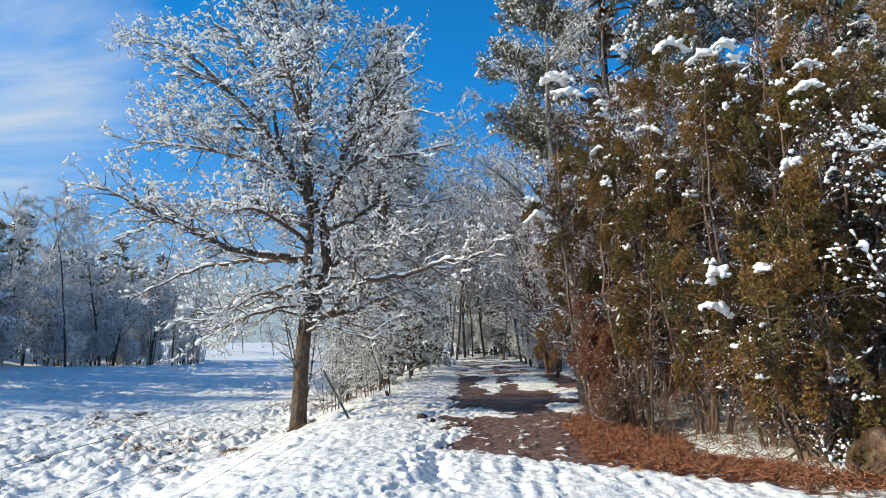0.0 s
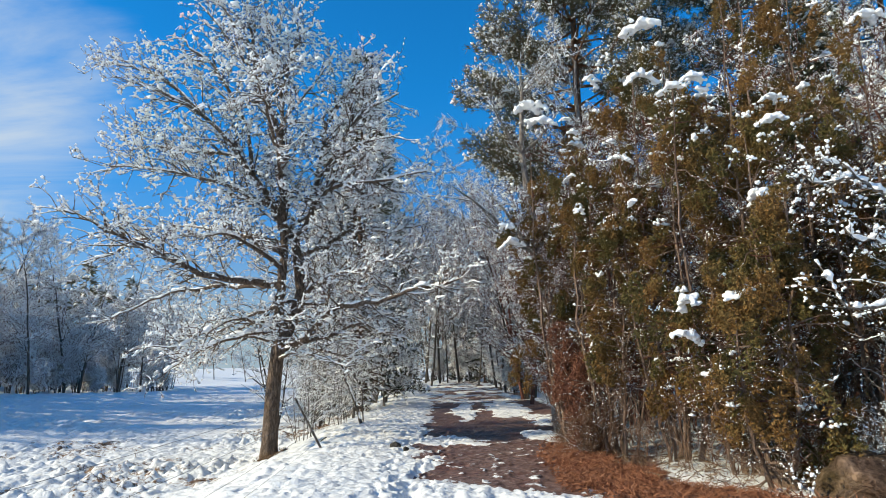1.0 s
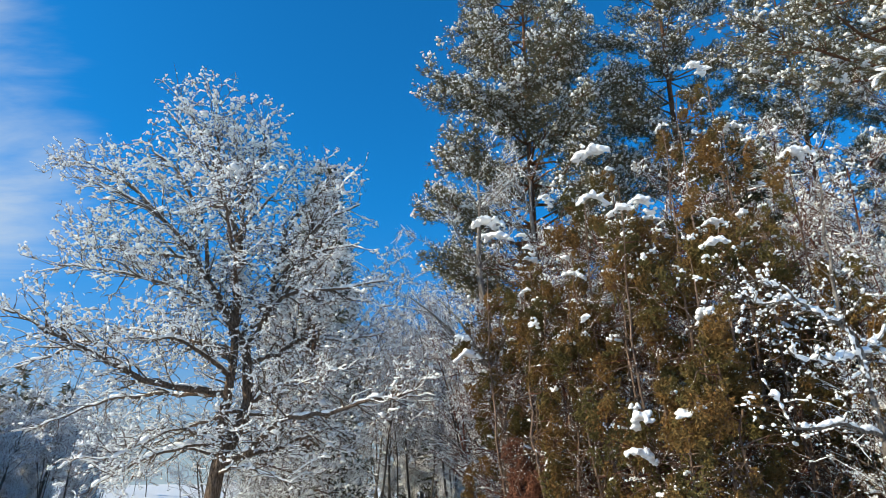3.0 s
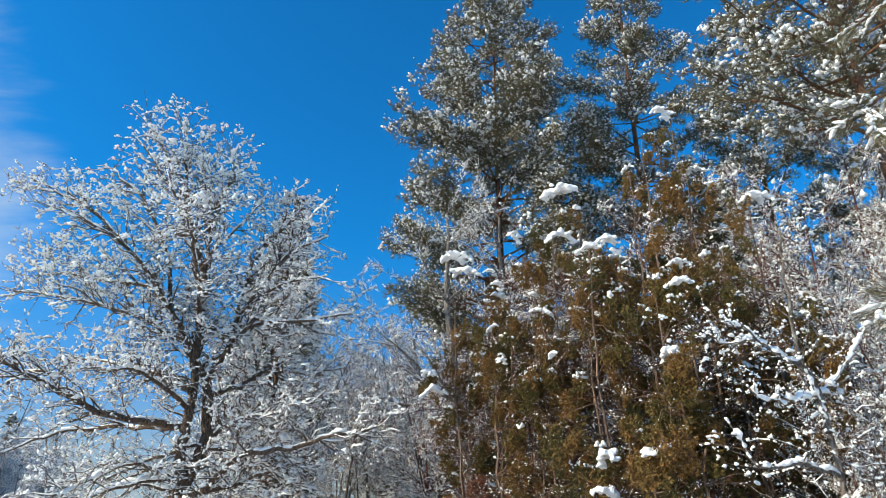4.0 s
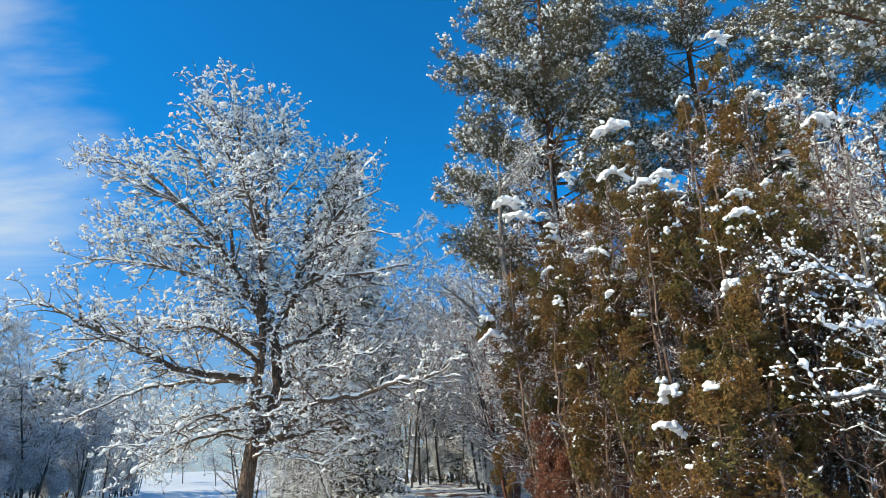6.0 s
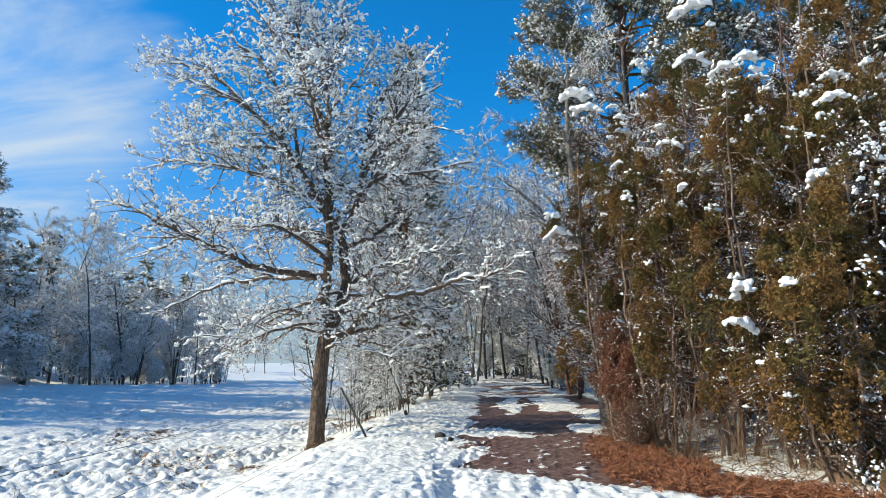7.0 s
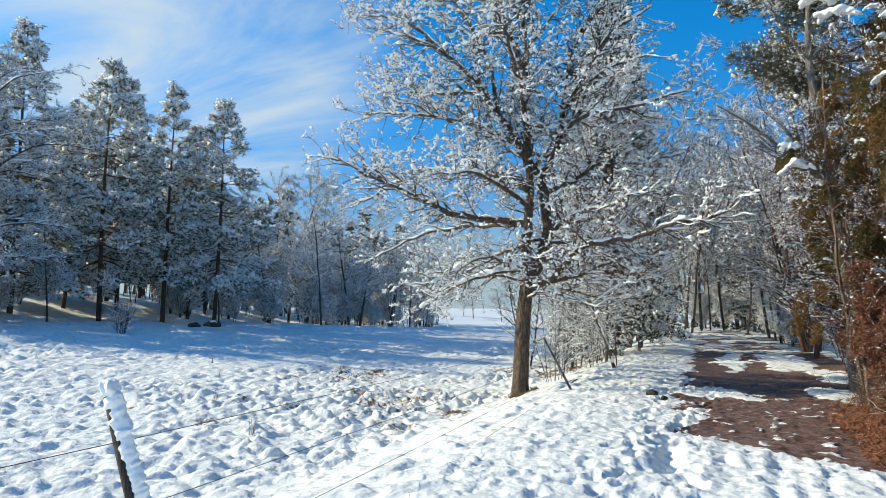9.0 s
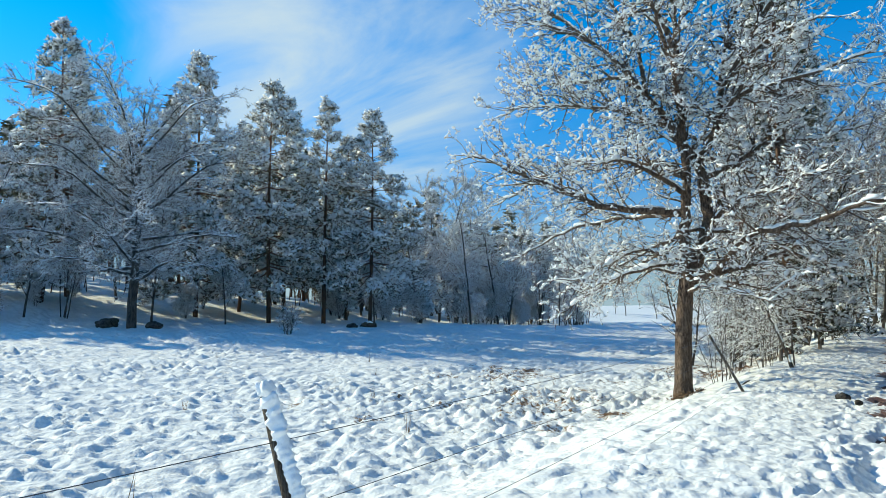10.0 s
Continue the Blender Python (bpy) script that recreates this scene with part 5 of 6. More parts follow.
def far_wood():
    """The closed wood behind the pines across the field, too deep to tell its trees apart."""
    rng = np.random.default_rng(77)
    stems, C, D, P, Q, R, twig = [], [], [], [], [], [], []
    spots = []
    while len(spots) < 120:
        y = rng.uniform(4, 112)
        x = -rng.uniform(np.interp(y, [0, 12, 45, 60, 80, 100, 112], [62, 50, 42, 38.5, 40, 47, 52]), 92)
        if all((x - a) ** 2 + (y - b) ** 2 > 6.5 for a, b in spots):
            spots.append((x, y))
    for x, y in spots:
        z0, h = floor_z(x, y) - 0.2, rng.uniform(11, 16.5)
        stems.append((Vector((x, y, z0)), Vector((x + rng.normal(0, 0.3), y, z0 + h)), 0.17, 0.02, 0, next(CHAIN)))
        low, wide = rng.uniform(0.12, 0.35), rng.uniform(1.7, 2.6)
        n = 62
        g = rng.random(n) ** 0.8
        ang = rng.uniform(0, 6.28, n)
        rr = wide * (1 - g) ** 0.7 * np.sqrt(rng.random(n)) + 0.1
        c = np.stack([x + rr * np.cos(ang), y + rr * np.sin(ang), z0 + h * (low + (1 - low) * g)], 1)
        d = np.stack([np.cos(ang), np.sin(ang), np.full(n, -0.15)], 1)
        C.append(c), D.append(d)
        e = d * rng.uniform(0.3, 0.6, (n, 1))
        c = c + np.array([0, 0, 0.28])
        P.append(c - e), Q.append(c + e), R.append(rng.uniform(0.24, 0.42, n))
        for _ in range(6):
            v = Vector((x + rng.normal(0, 1.6), y + rng.normal(0, 1.6), z0))
            twig.append((v, v + Vector((rng.normal(0, 0.5), rng.normal(0, 0.5), rng.uniform(2.5, 7))), 0.045, 0.015, 0, next(CHAIN)))
    w = thing("far_wood", "dense snow-laden pine wood behind the field's edge", "wood", kind="stuff")
    stuff(part("stem_growth", mesh_np("stem_growth", *tubes(stems + twig, 5), PINEBARK), w))
    stuff(part("needle_cover", mesh_np("needle_cover", *blades(rng, np.concatenate(C), np.concatenate(D), 9, 0.95, 0.13, 0.5), PINE), w))
    stuff(part("snow_cover", mesh_np("snow_cover", *spindles(rng, np.concatenate(P), np.concatenate(Q), np.concatenate(R), 4, rings=1), SNOW), w))


far_wood()

place(LB, [(-3.0, 40, 0.6, 0), (-3.3, 47, 0.8, 60), (3.4, 38, 0.7, 120), (3.6, 45, 0.8, 180), (2.9, 52, 0.9, 240), (0.5, 60, 1.0, 300), (-1.2, 62, 1.0, 30), (2.0, 61, 1.0, 90), (4.6, 31, 0.6, 150), (4.4, 26, 0.5, 210), (-3.6, 52, 0.9, 270), (4.2, 34.5, 0.6, 330)], "brush along the track", first=False)

# wood along the track
W4 = "trees along the track"
HA = bare_tree(64, 8.0, "bare hazel thick with snowy twigs beside the track", stems=4, name="hazel_shrub", spread=0.62, bare=0.08, depth=3, snow_size=0.024, share=0.75, many=1.25, step=1.5, lift=0.0)
place(HA, [(5.2, 19.5, 0.85, 0), (6.2, 24, 0.95, 70), (5.0, 28.5, 0.9, 140), (6.5, 33, 1.0, 210), (5.2, 39, 1.05, 280), (4.6, 46, 1.0, 350),
                      (-6.5, 28, 0.85, 160), (-5.6, 34, 1.0, 220), (-5.5, 42, 1.0, 50), (4.9, 22.0, 0.7, 15),
           (0.2, 66, 1.9, 40), (3.4, 63, 1.8, 170), (-2.6, 68, 1.9, 250), (-5.6, 62, 1.7, 90), (2.2, 72, 2.1, 310), (3.9, 34, 1.35, 200), (-4.4, 43.5, 1.5, 30), (4.2, 44, 1.5, 120), (3.6, 56, 1.7, 300), (-4.0, 36.5, 1.3, 70)], W4)
HC = bare_tree(69, 4.6, "dense roadside bush with every twig snowed over", stems=9, name="roadside_shrub", spread=0.62, bare=0.03, depth=3, snow_size=0.03, share=0.75, many=0.92, step=1.2, lift=-0.02, fat=0.5)
place(HC, [(-3.7, 20.9, 0.7, 0), (-3.0, 22.8, 0.8, 80), (-4.1, 24.0, 0.9, 160), (-3.4, 26.3, 1.0, 240), (-4.6, 27.6, 1.1, 320), (4.8, 18.3, 0.9, 40), (4.7, 21.3, 1.0, 120), (4.9, 25.0, 1.0, 200), (5.0, 33, 1.1, 280), (-5.8, 31, 1.1, 10), (4.4, 29, 1.2, 330), (4.3, 37, 1.3, 60), (-4.2, 33, 1.2, 130), (-4.8, 38, 1.3, 200), (3.6, 42, 1.4, 100), (-5.2, 45, 1.5, 300), (3.2, 53, 1.7, 30), (-3.6, 56, 1.7, 150)], W4)
RT = bare_tree(72, 4.4, "red-brown twiggy bush flecked with snow beside the track", stems=8, name="roadside_shrub", spread=0.6, bare=0.06, depth=3, snow_size=0.016, share=0.22, many=1.1, step=1.1, lift=0.0, fat=0.45, bark=REDTWIG)
place(RT, [(3.3, 18.2, 0.9, 0), (3.6, 20.2, 1.0, 90), (3.9, 23.6, 1.2, 200), (4.3, 27.0, 1.2, 300), (3.9, 16.4, 0.8, 130), (4.5, 17.9, 1.8, 40), (6.1, 17.2, 1.9, 100), (7.6, 16.2, 1.9, 240), (5.5, 19.6, 2.1, 310), (8.8, 17.8, 2.1, 20)], W4)
RB = feathery(74, 9.0, "reddish bare tree furred with snow behind the junipers", spread=0.8, bare=0.05, per_m=48, twig_len=0.17, twig_w=0.0055, snow_w=0.007, bark=REDTWIG, many=1.2, stems=2, snowy=0.9, clump=0.032)
place(RB, [(3.7, 19.4, 0.85, 0), (5.3, 17.8, 0.95, 80), (7.2, 17.6, 1.05, 160), (9.2, 16.0, 1.15, 240), (11.2, 14.6, 1.15, 320), (9.0, 12.6, 1.0, 30), (12.4, 12.0, 1.1, 110), (4.2, 22.5, 1.0, 200), (10.2, 18.6, 1.35, 70), (13.5, 17.5, 1.35, 150), (8.0, 14.8, 1.15, 100), (10.4, 13.4, 1.2, 190), (12.6, 15.6, 1.3, 280), (7.0, 19.8, 1.3, 10), (15.2, 16.2, 1.3, 330), (8.4, 9.6, 0.75, 130), (7.3, 10.4, 0.7, 100), (10.0, 10.6, 0.9, 20), (5.7, 8.95, 0.33, 60), (6.4, 9.25, 0.4, 170), (7.1, 8.8, 0.42, 290), (6.9, 9.9, 0.5, 40), (7.8, 9.4, 0.55, 220), (3.7, 25.8, 1.2, 15), (3.5, 29.8, 1.3, 115), (3.9, 33.4, 1.4, 215), (6.1, 15.6, 0.95, 140), (4.9, 16.4, 0.9, 250)], W4)
HS = bare_tree(70, 4.2, "bush bowed under thick clumps of snow beside the junipers", stems=6, name="snowy_shrub", spread=0.6, bare=0.1, depth=2, snow_size=0.02, share=0.4, many=1.3, step=0.8, lift=0.0, fat=0.5, bead=0.034)
place(HS, [(5.9, 8.6, 0.6, 210), (5.15, 9.15, 0.36, 120), (7.0, 8.9, 0.9, 0), (8.0, 9.9, 1.1, 300), (7.6, 11.6, 1.4, 50)], "snow-clumped bushes")
HB = feathery(65, 11.5, "bare roadside tree with snow-lined branches", spread=0.75, bare=0.02, per_m=34, twig_len=0.30, twig_w=0.008, snow_w=0.012, many=1.25, lift=0.02, fan=(0.6, 1.35), fat=0.42)
place(HB, [(-4.6, 27, 1.0, 0), (-2.9, 33.5, 1.05, 90), (-6.2, 38, 1.0, 180), (5.6, 31, 1.05, 270), (4.6, 52, 1.1, 45), (0.5, 64, 1.1, 135), (-6.5, 52, 1.1, 225), 
           (4.4, 25.5, 0.75, 160), (4.2, 35, 0.85, 20), (3.8, 48, 1.0, 200), (-4.3, 46, 1.0, 290), (6.8, 45, 1.1, 100), (1.8, 60, 0.9, 60), (-2.0, 70, 1.1, 240), (9, 50, 1.2, 10), (-8, 64, 1.1, 80), (-3.1, 25.6, 0.95, 330), (1.8, 51, 1.25, 15), (3.1, 43.5, 1.1, 250), (4.0, 38, 1.15, 130), (-0.6, 58, 1.2, 300), (-4.6, 41, 1.1, 170),
           (6.2, 37, 1.25, 35), (3.0, 62, 1.4, 280), (-5.2, 57, 1.3, 65), (7.6, 55, 1.4, 110), (-0.5, 68, 1.7, 70), (1.6, 71, 2.0, 190), (-3.8, 63, 2.0, 45), (-1.2, 57.5, 1.85, 145), (1.4, 63.5, 2.1, 245), (3.4, 58, 2.0, 345), (-0.2, 66.5, 2.2, 95), (-1.7, 52, 1.45, 20), (3.2, 41, 1.25, 150), (3.0, 47.5, 1.5, 210), (0.4, 58.5, 1.75, 260), (-3.4, 49, 1.4, 310), (-2.6, 60, 1.7, 75), (2.2, 66, 1.95, 130), (5.4, 36, 1.2, 5), (-5.4, 30.5, 1.0, 140), (-2.8, 66, 1.6, 310), (4.2, 66, 1.7, 20)], W4)


TG = feathery(76, 9.5, "grey-stemmed slim tree with snowy twigs among the junipers", spread=0.7, bare=0.3, per_m=26, twig_len=0.22, twig_w=0.006, snow_w=0.008, bark=PALEBARK, fat=1.35, clump=0.026)
place(TG, [(2.95, 17.2, 1.0, 200), (3.2, 17.6, 0.95, 20)], W4)


# ---- small things ----
def fallen_fronds(seed, name, label, category, inside, count, mat, length, width, n=7, tilt=0.5, box=(2.0, 5.4, 8.3, 16.2)):
    rng = np.random.default_rng(seed)
    C, D = [], []
    while len(C) < count:
        x, y = rng.uniform(box[0], box[1]), rng.uniform(box[2], box[3])
        if rng.random() > inside(x, y):
            continue
        C.append((x, y, floor_z(x, y) + rng.uniform(0.0, 0.09)))
        a = rng.uniform(0, 6.28)
        D.append((math.cos(a), math.sin(a), rng.uniform(0.05, tilt)))
    ob = new(name, mesh_np(name, *blades(rng, np.array(C), np.array(D), n, length, width, 0.55), mat))
    tagged(ob, label, category, kind="stuff")


def bracken_here(x, y):
    lo = float(np.interp(y, [8.2, 9.0, 9.9, 10.6, 13, 15.8], [4.0, 3.1, 2.15, 1.7, 1.8, 2.4]))
    hi = 0.35 + lo + float(np.interp(y, [8.2, 9.5, 11, 13, 15.8], [0.6, 1.25, 1.35, 1.0, 0.5]))
    return max(0.0, min(1.0, ((x - lo - 0.12 * math.sin(5 * y)) / 0.7) ** 2 if x > lo else 0.0, (hi + 0.15 * math.sin(4 * y) - x) / 0.3))


fallen_fronds(71, "dead_bracken", "matted red-brown dead bracken along the track", "bracken", bracken_here, 5200, BRACKEN, 0.10, 0.0050, 8, 0.22)
fallen_fronds(72, "leaf_litter", "brown twigs and litter among patches of snow under the junipers", "leaf litter", lambda x, y: 1.0 if x > 3.0 and x + 0.3 * (y - 10) > 3.4 else 0.0, 1300, STRAW, 0.22, 0.006, 5, 0.35, (3.0, 8.5, 8.4, 17))

fallen_fronds(73, "oak_litter", "brown moss and dead leaves round the foot of the oak", "leaf litter", lambda x, y: max(0.0, 1.0 - math.hypot(x + 3.55, y - 17.2) / 0.42), 150, STRAW, 0.08, 0.010, 5, 0.6, (-4.5, -2.8, 16.4, 18.2))
BR = bare_tree(66, 2.4, "brushwood of thin brown suckers under the junipers", stems=7, name="brush_shrub", spread=0.5, bare=0.12, depth=2, snow_size=0.014, share=0.3, many=0.7, step=0.7, bark=BRUSH)
place(BR, [(3.2, 14.2, 0.7, 80), (6.0, 9.6, 1.1, 320), (3.0, 16.0, 0.8, 40), (6.6, 9.0, 1.3, 120), (5.6, 11.4, 1.0, 280), (6.9, 9.7, 1.5, 30), (7.6, 9.1, 1.4, 110), (6.2, 8.6, 1.0, 190), (8.3, 10.6, 1.8, 270), (5.2, 9.6, 1.0, 350), (7.3, 10.7, 1.7, 70), (8.8, 9.6, 1.6, 150)], "brushwood under the junipers")
GB = feathery(75, 1.5, "low tangle of pale brown twigs and dry stems beside the track", stems=6, name="brush_shrub", spread=0.9, bare=0.05, per_m=9, twig_len=0.32, twig_w=0.005, snow_w=0.0022, bark=BRUSH, lift=0.0, fat=0.5, snowy=0.1)
place(GB, [(2.85, 13.2, 0.5, 0), (2.75, 14.5, 0.55, 70), (3.3, 12.1, 0.34, 150), (4.6, 10.4, 0.34, 300), (5.3, 9.8, 0.45, 20), (3.0, 15.7, 0.5, 110), (3.0, 17.2, 0.55, 260), (6.0, 9.3, 0.5, 330)], "brushwood under the junipers")
SK = bare_tree(78, 1.7, "fan of pale brown suckers rising through the snow beside the bracken", stems=11, name="brush_shrub", spread=0.35, bare=0.3, depth=1, snow_size=0.004, share=0.1, many=0.5, step=0.6, bark=PALEBRUSH, fat=0.4)
place(SK, [(3.35, 12.1, 0.8, 0), (3.9, 11.3, 0.8, 90), (4.5, 10.5, 0.8, 180), (5.2, 9.9, 0.75, 270), (2.95, 13.0, 0.75, 45), (2.8, 14.8, 0.8, 130), (3.5, 11.7, 0.6, 220), (4.2, 10.9, 0.6, 310)], "brushwood under the junipers")
BU = bare_tree(67, 1.6, "low rounded bush dusted with snow in the field", stems=9, name="field_shrub", spread=0.55, bare=0.1, depth=2, snow_size=0.03, share=0.6, many=1.0, step=0.7)
place(BU, [(-25.5, 25.3, 1.0, 0)], "")


def roadside_birch():
    rng = np.random.default_rng(83)
    S = []
    t = thing("bent_sapling", "bent grey sapling carrying thick snow beside the junipers", "tree")
    runs = [limb(S, [(5.75, 8.95, 0.0), (5.66, 8.9, 1.0), (5.66, 8.9, 2.0), (5.61, 8.9, 2.8), (5.43, 8.85, 3.2), (5.45, 8.8, 4.1), (5.5, 8.8, 4.7)], 0.042, 0.012, 0, 4, rng),
            limb(S, [(5.45, 8.85, 3.1), (5.2, 8.7, 3.1), (4.88, 8.65, 3.3), (4.46, 8.6, 3.55)], 0.028, 0.008, 0, 4, rng), limb(S, [(4.8, 8.65, 3.3), (4.5, 8.55, 3.22), (4.2, 8.5, 3.3)], 0.018, 0.006, 0, 4, rng),
            limb(S, [(5.61, 8.9, 2.75), (6.0, 9.1, 3.0), (6.4, 9.2, 3.35), (6.85, 9.3, 3.95)], 0.03, 0.008, 0, 4, rng), limb(S, [(5.66, 8.9, 1.9), (5.1, 8.6, 2.0), (4.55, 8.5, 1.98), (4.31, 8.5, 2.4)], 0.024, 0.007, 0, 4, rng),
            limb(S, [(5.5, 8.85, 2.75), (5.1, 8.65, 2.66), (4.72, 8.6, 2.66)], 0.016, 0.006, 0, 4, rng), limb(S, [(5.6, 8.9, 2.4), (5.3, 8.5, 2.6), (5.1, 8.3, 3.0)], 0.016, 0.006, 0, 4, rng)]
    prm = dict(step=[0.3, 0.16, 0.13], wig=[0.1, 0.18, 0.25], up=[0, 0, 0], depth=2, bare=[0, 0.2, 0.1], many=[0, 0.9, 0.6], ratio=[0.5, 0.5, 0.5], lift=0.1, short=0.18, thin=0.005, fan=(0.5, 1.2))
    for run in runs:
        for a, b, ra, rb, _l, _c in run:
            for _ in range(rng.poisson(0.9)):
                shoot(rng, S, b.copy(), turned(rng, (b - a).normalized(), rng.uniform(0.5, 1.2), 0.1), rng.uniform(0.25, 0.7), 0.008, 1, prm)
    bark_parts(S, t, PALEBARK, TWIG)
    stuff(part("snow_cover", mesh_np("snow_cover", *merge(beads(rng, [g for g in S if g[4] >= 1], 0.013, 0.06, 0.8, 5, 0.4, 2), puffs(rng, [g[1] for g in tips(S, 1) if rng.random() < 0.5], 0.015, 4, 0.9, 0.35, 5), tri(fused(*beads(rng, [g for r in runs[1:] for g in r], 0.026, 0.022, 1.0, 8, 0.35, 3, (0.8, 1.5), 0.3), 0.012, 2))), SNOW), t, "thick white snow along the bent branches"))


roadside_birch()


def near_pine():
    """A pine beside the walker; only some of its lowest boughs reach over the track."""
    rng = np.random.default_rng(82)
    S, C, D, SP, SQ, SR = [], [], [], [], [], []
    t = thing("pine_tree", "pine with long green needles bowed under clumps of snow", "tree", "pines in the wood")
    limb(S, [(9.0, 4.6, -0.2), (9.05, 4.6, 3), (9.0, 4.65, 7), (8.9, 4.7, 12)], 0.19, 0.1, 0, 3, rng)
    runs = [limb(S, [(9.0, 4.6, 4.6), (7.2, 4.9, 4.9), (5.6, 5.1, 4.75), (4.4, 5.2, 4.25), (3.75, 5.2, 3.8)], 0.04, 0.006, 0, 5, rng),
            limb(S, [(9.0, 4.6, 3.0), (7.0, 5.0, 3.2), (5.2, 5.2, 2.95), (4.2, 5.25, 2.7), (3.75, 5.25, 2.55)], 0.035, 0.006, 0, 5, rng),
            limb(S, [(9.0, 4.65, 6.2), (7.6, 5.6, 6.6), (6.4, 6.4, 6.5), (5.6, 6.9, 6.2)], 0.035, 0.006, 0, 5, rng)]
    for run in runs:
        for a, b, ra, rb, _l, _c in run[6:]:
            for _ in range(3):
                e = turned(rng, (b - a).normalized(), rng.uniform(0.3, 0.9), -0.1)
                L = rng.uniform(0.15, 0.38)
                q = b + e * L
                S.append((b, q, 0.006, 0.003, 2, next(CHAIN)))
                for u in range(4):
                    c = b.lerp(q, (u + 1) / 4)
                    C.append(c), D.append(tuple(e))
                if rng.random() < 0.7:
                    for _ in range(14):
                        c = b.lerp(q, rng.uniform(0.2, 1.15)) + Vector((rng.normal(0, 0.02), rng.normal(0, 0.02), 0.03))
                        h = (e + Vector(rng.normal(0, 0.45, 3))) * rng.uniform(0.015, 0.05)
                        SP.append(c - h), SQ.append(c + h), SR.append(rng.uniform(0.006, 0.017))
    bark_parts(S, t, REDBARK, TWIG)
    stuff(part("needle_cover", mesh_np("needle_cover", *blades(rng, C, D, 36, 0.12, 0.0018, 0.42), PINE), t))
    stuff(part("snow_cover", mesh_np("snow_cover", *spindles(rng, SP, SQ, SR, 6, rings=3), SNOW), t))


near_pine()


def fence():
    rng = np.random.default_rng(91)
    t = thing("wire_fence", "old wire fence on leaning weathered posts along the bank", "fence")

    def post(foot, top, r, snow=0.0, cap=0.0):
        S = []
        a, b = Vector(foot), Vector(top)
        mids = [tuple(a.lerp(b, f) + Vector(rng.normal(0, 0.008, 3))) for f in (0, 0.3, 0.6, 0.85, 1.0)]
        run = limb(S, mids, r * 1.15, r * 0.92, 0, 3)
        e = run[-1]
        S.append((e[1], e[1] + (e[1] - e[0]).normalized() * 0.006, e[3], e[3] * 0.05, 0, e[5]))
        p = part("post", mesh_np("post", *tubes(S, 9), WOOD), t)
        side = Vector((0.8, 0.45, 0))
        if snow:
            P, Q, R = [], [], []
            for _ in range(130):
                f = 1.0 - 0.54 * rng.random()
                c = a.lerp(b, f) + side * (r * rng.uniform(0.45, 1.3)) + Vector(rng.normal(0, 0.16 * snow, 3))
                h = (b - a).normalized() * rng.uniform(0.012, 0.03)
                P.append(c - h), Q.append(c + h), R.append(snow * rng.uniform(0.55, 0.95) * (1.1 - 0.45 * (1 - f)))
            V, F = fused(*spindles(rng, P, Q, R, 8, rings=3), snow * 0.17, 1)
            stuff(part("clinging_snow", mesh_np("clinging_snow", V, F, SNOW), p, "lumpy snow stuck down one side"))
        if cap:
            P = [b + Vector((rng.normal(0, 0.22), rng.normal(0, 0.22), rng.uniform(-0.1, 0.5))) * cap for _ in range(16)]
            V, F = fused(*spindles(rng, P, [p0 + Vector((0.2, 0.1, 0.1)) * cap for p0 in P], [cap * rng.uniform(0.45, 0.75) for _ in P], 8, rings=3), cap * 0.14, 1)
            part("snow_cap", mesh_np("snow_cap", V, F, SNOW), p, "round cap of snow")
    post((-1.46, 5.16, -0.25), (-1.93, 5.08, 1.0), 0.034, 0.044, 0.065)
    post((-1.88, 15.2, -0.2), (-2.46, 15.0, 0.98), 0.022, 0.014, 0.035)
    post((-2.12, 21.5, -0.15), (-2.16, 21.5, 0.95), 0.018)
    post((-2.55, 30.0, -0.15), (-2.55, 30.0, 1.1), 0.055, 0.0, 0.09)
    post((-2.95, 37.8, -0.1), (-2.9, 37.8, 1.25), 0.04)
    post((-3.4, 43.5, -0.1), (-3.4, 43.5, 1.3), 0.045)
    post((-4.0, 49.5, -0.1), (-4.05, 49.5, 1.3), 0.045, 0.0, 0.06)
    post((-1.40, -3.0, -0.2), (-1.45, -3.0, 1.05), 0.035, 0.0, 0.05)
    for zs in ((0.86, 0.79, 0.90, 0.80, 0.95), (0.55, 0.50, 0.60, 0.5, 0.65), (0.25, 0.21, 0.33, 0.25, 0.4), (0.05, -0.02, 0.12, 0.08, 0.2)):
        pts = [(-1.42, -3.0, zs[0]), (-1.553 - 0.376 * zs[1], 5.11, zs[1]), (-1.98 - 0.49 * zs[2], 15.08, zs[2]), (-2.13, 21.5, zs[3]), (-2.5, 30.0, zs[4]), (-2.9, 37.8, zs[4]), (-3.4, 43.5, zs[4]), (-4.0, 49.5, zs[4])]
        for a, b in zip(pts, pts[1:]):
            m = ((a[0] + b[0]) / 2, (a[1] + b[1]) / 2, (a[2] + b[2]) / 2 - 0.03)
            S = []
            limb(S, [a, m, b], 0.0022, 0.0022, 0, 3)
            part("wire", mesh_np("wire", *tubes(S, 4), WIREMAT), t)


fence()


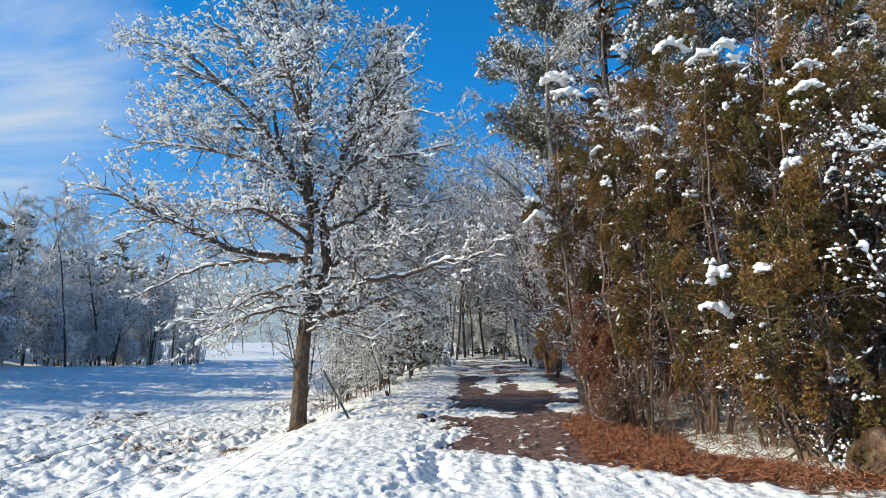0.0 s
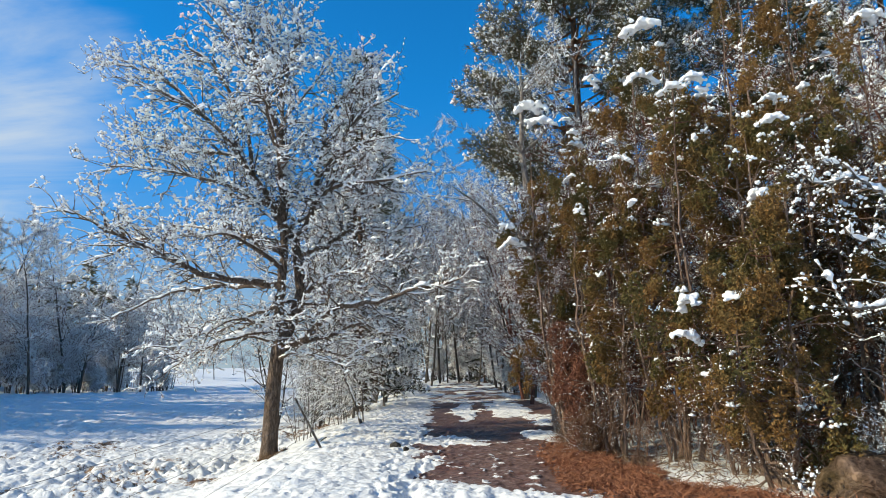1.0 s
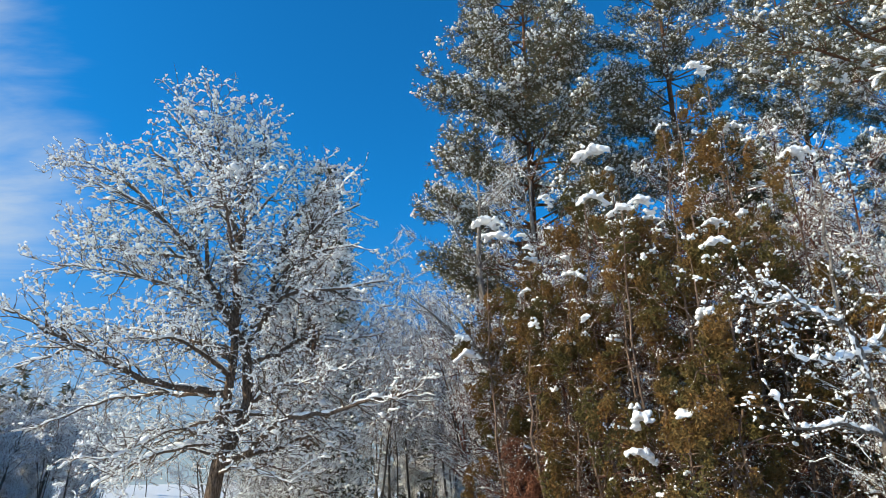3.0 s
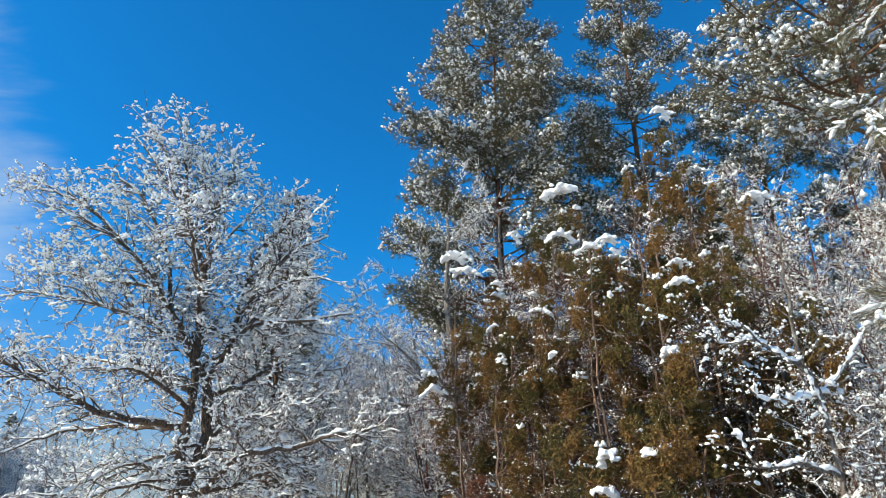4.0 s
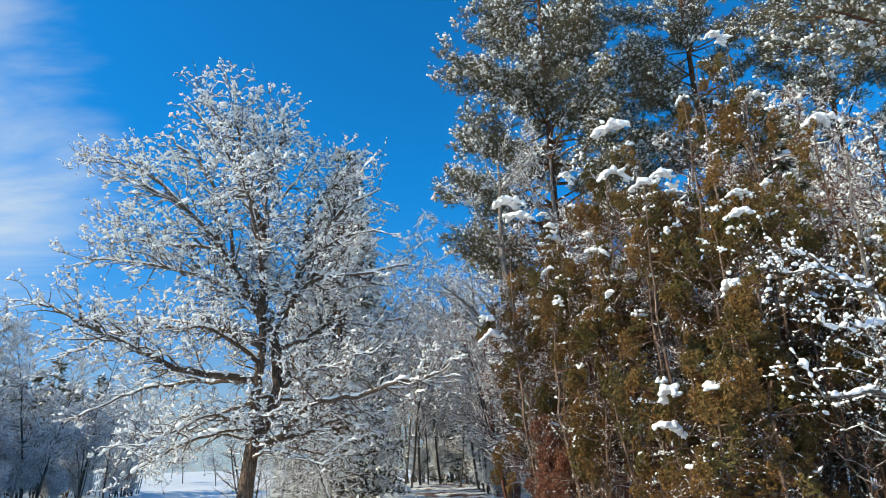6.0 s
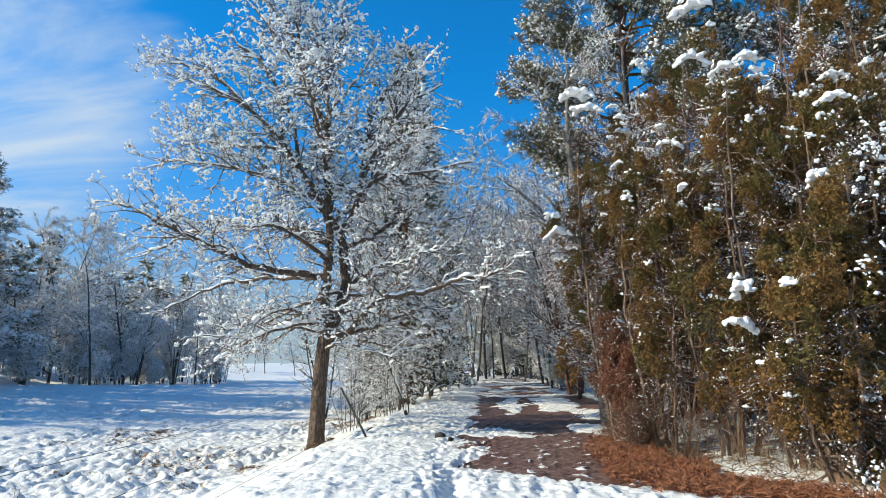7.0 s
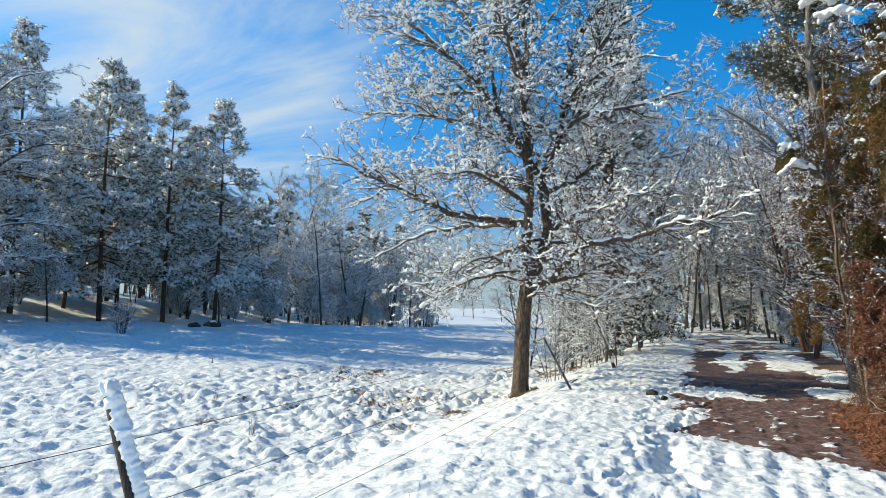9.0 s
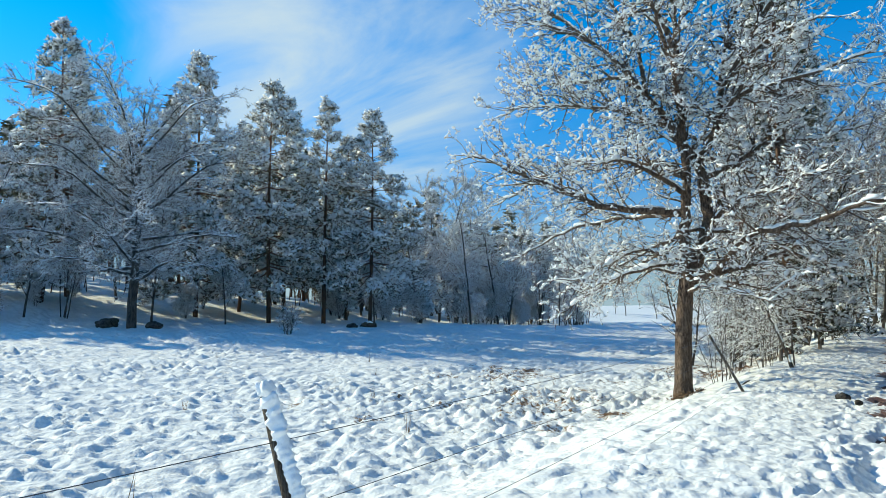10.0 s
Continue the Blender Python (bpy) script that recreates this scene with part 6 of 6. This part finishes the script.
def boulder(seed, name, label, x, y, size, squash=(1, 0.8, 0.6), snow=0.0, mat=None, sink=0.25):
    rng = np.random.default_rng(seed)
    bm = bmesh.new()
    bmesh.ops.create_icosphere(bm, subdivisions=4, radius=1.0)
    off = Vector(rng.uniform(0, 50, 3))
    for v in bm.verts:
        n = v.co.normalized()
        k = 1 + 0.32 * noise.noise(n * 1.4 + off) + 0.14 * noise.noise(n * 3.5 + off) + 0.05 * noise.noise(n * 9 + off)
        v.co = Vector((n.x * squash[0], n.y * squash[1], n.z * squash[2])) * k * size
    me = bpy.data.meshes.new(name)
    bm.to_mesh(me)
    bm.free()
    me.materials.append(mat or STONE)
    me.shade_smooth()
    ob = new(name, me)
    ob.matrix_basis = pose(x, y, floor_z(x, y) + size * squash[2] * (1 - sink) * 0.6, 0, 0, rng.uniform(0, 360))
    tagged(ob, label, "rock")
    if snow:
        V, F = drape(rng, size * snow)
        part("snow_cap", mesh_np("snow_cap", V * np.array([1, 1, 0.7]) + np.array([0, 0, size * squash[2] * 0.75]), F, SNOW), ob, "cushion of white snow")
    return ob


MOSSY = bark_material("mossy_earth", (0.07, 0.04, 0.028), (0.26, 0.17, 0.12), 6, (1, 1, 1), moss=(0.10, 0.085, 0.02))
boulder(101, "mossy_boulder", "mossy brown boulder strewn with dead leaves beside the track", 4.95, 9.15, 0.55, (1.25, 0.8, 0.55), mat=MOSSY)
boulder(102, "field_boulder", "dark boulder at the foot of the bare tree", -33.9, 20.4, 0.46, (1.3, 1, 0.75), 0.25)
boulder(103, "field_boulder", "dark low boulder near the bare tree", -31.7, 21.7, 0.38, (1.3, 1, 0.7), 0.2)
boulder(104, "field_boulder", "grey boulder capped with snow before the pines", -29.3, 35.4, 0.36, (1.5, 1, 0.7), 0.9)
boulder(105, "field_boulder", "small dark stone in the shaded field", -29.0, 33.5, 0.3, (1.3, 1, 0.6))
boulder(106, "track_stone", "small dark stone poking through the trampled snow", -0.5, 14.9, 0.09, (1.2, 1, 0.8))
boulder(107, "track_stone", "small dark clod on the trampled snow", -0.28, 14.6, 0.055, (1.2, 1, 0.7))


def sprout(seed, name, label, x, y, height, n, mat, snow=0.0, lean=0.25):
    rng = np.random.default_rng(seed)
    t = thing(name, label, "plant", at=pose(x, y, floor_z(x, y) - 0.03))
    S, twigs = [], []
    for i in range(n):
        a = rng.uniform(0, 6.28)
        d = Vector((math.cos(a) * lean, math.sin(a) * lean, 1)).normalized()
        shoot(rng, S, Vector((rng.normal(0, 0.03), rng.normal(0, 0.03), 0)), d, height * rng.uniform(0.6, 1.0), 0.007, 0,
              dict(step=[0.07, 0.06], wig=[0.1, 0.2], up=[0.02, 0.0], depth=1, bare=[0.3, 0], many=[0.5 if snow else 0.15, 0], ratio=[0.35, 0.5], lift=0.1, short=0.06, thin=0.003, fan=(0.5, 1.0)))
    bark_parts(S, t, mat, mat, "stem")
    if snow:
        stuff(part("snow_cover", mesh_np("snow_cover", *beads(rng, S, snow, 0.045, 0.9, 6, 0.4, 3), SNOW), t, "clumps of wet white snow"))


sprout(111, "snowy_sapling", "small sapling plastered with wet snow at the track's edge", 4.0, 8.75, 0.6, 4, TWIG, 0.0125, 0.35)
sprout(112, "dry_stalks", "tuft of dry brown stalks in the snowy field", -6.4, 11.6, 0.42, 5, STRAW, 0.0, 0.1)
sprout(113, "dry_stalks", "single dry stalk beside the fence", -5.9, 6.6, 0.5, 2, STRAW, 0.0, 0.2)
for k_, (x_, y_) in enumerate([(-12.5, 17.5), (-9.5, 14.2), (-15.0, 20.0), (-7.5, 19.0), (-18.0, 16.0), (-11.0, 10.5)]):
    sprout(120 + k_, "dry_stalks", "tuft of dry brown stalks in the snowy field", x_, y_, 0.3, 4, STRAW, 0.0, 0.2)


def fallen_branch(seed, label, pts, r):
    rng = np.random.default_rng(seed)
    S = []
    run = limb(S, pts, r, r * 0.45, 0, 4, rng)
    t = thing("fallen_branch", label, "branch")
    part("stick", mesh_np("stick", *tubes(S, 7), GREYBARK), t)
    stuff(part("snow_cover", mesh_np("snow_cover", *snow_on(rng, run, 0.6, r * 0.5, 6, 1.0, 0.95, 2), SNOW), t))


fallen_branch(131, "broken grey branch leaning out of the roadside bushes", [(-2.0, 20.4, 0.0), (-2.2, 20.6, 0.6), (-2.5, 20.8, 1.2), (-2.75, 21, 1.8)], 0.05)
fallen_branch(132, "thin dark branch lying on the bank below the oak", [(-3.2, 16.9, -0.32), (-2.8, 16.7, -0.2), (-2.4, 16.6, -0.08), (-2.15, 16.5, 0.08)], 0.03)
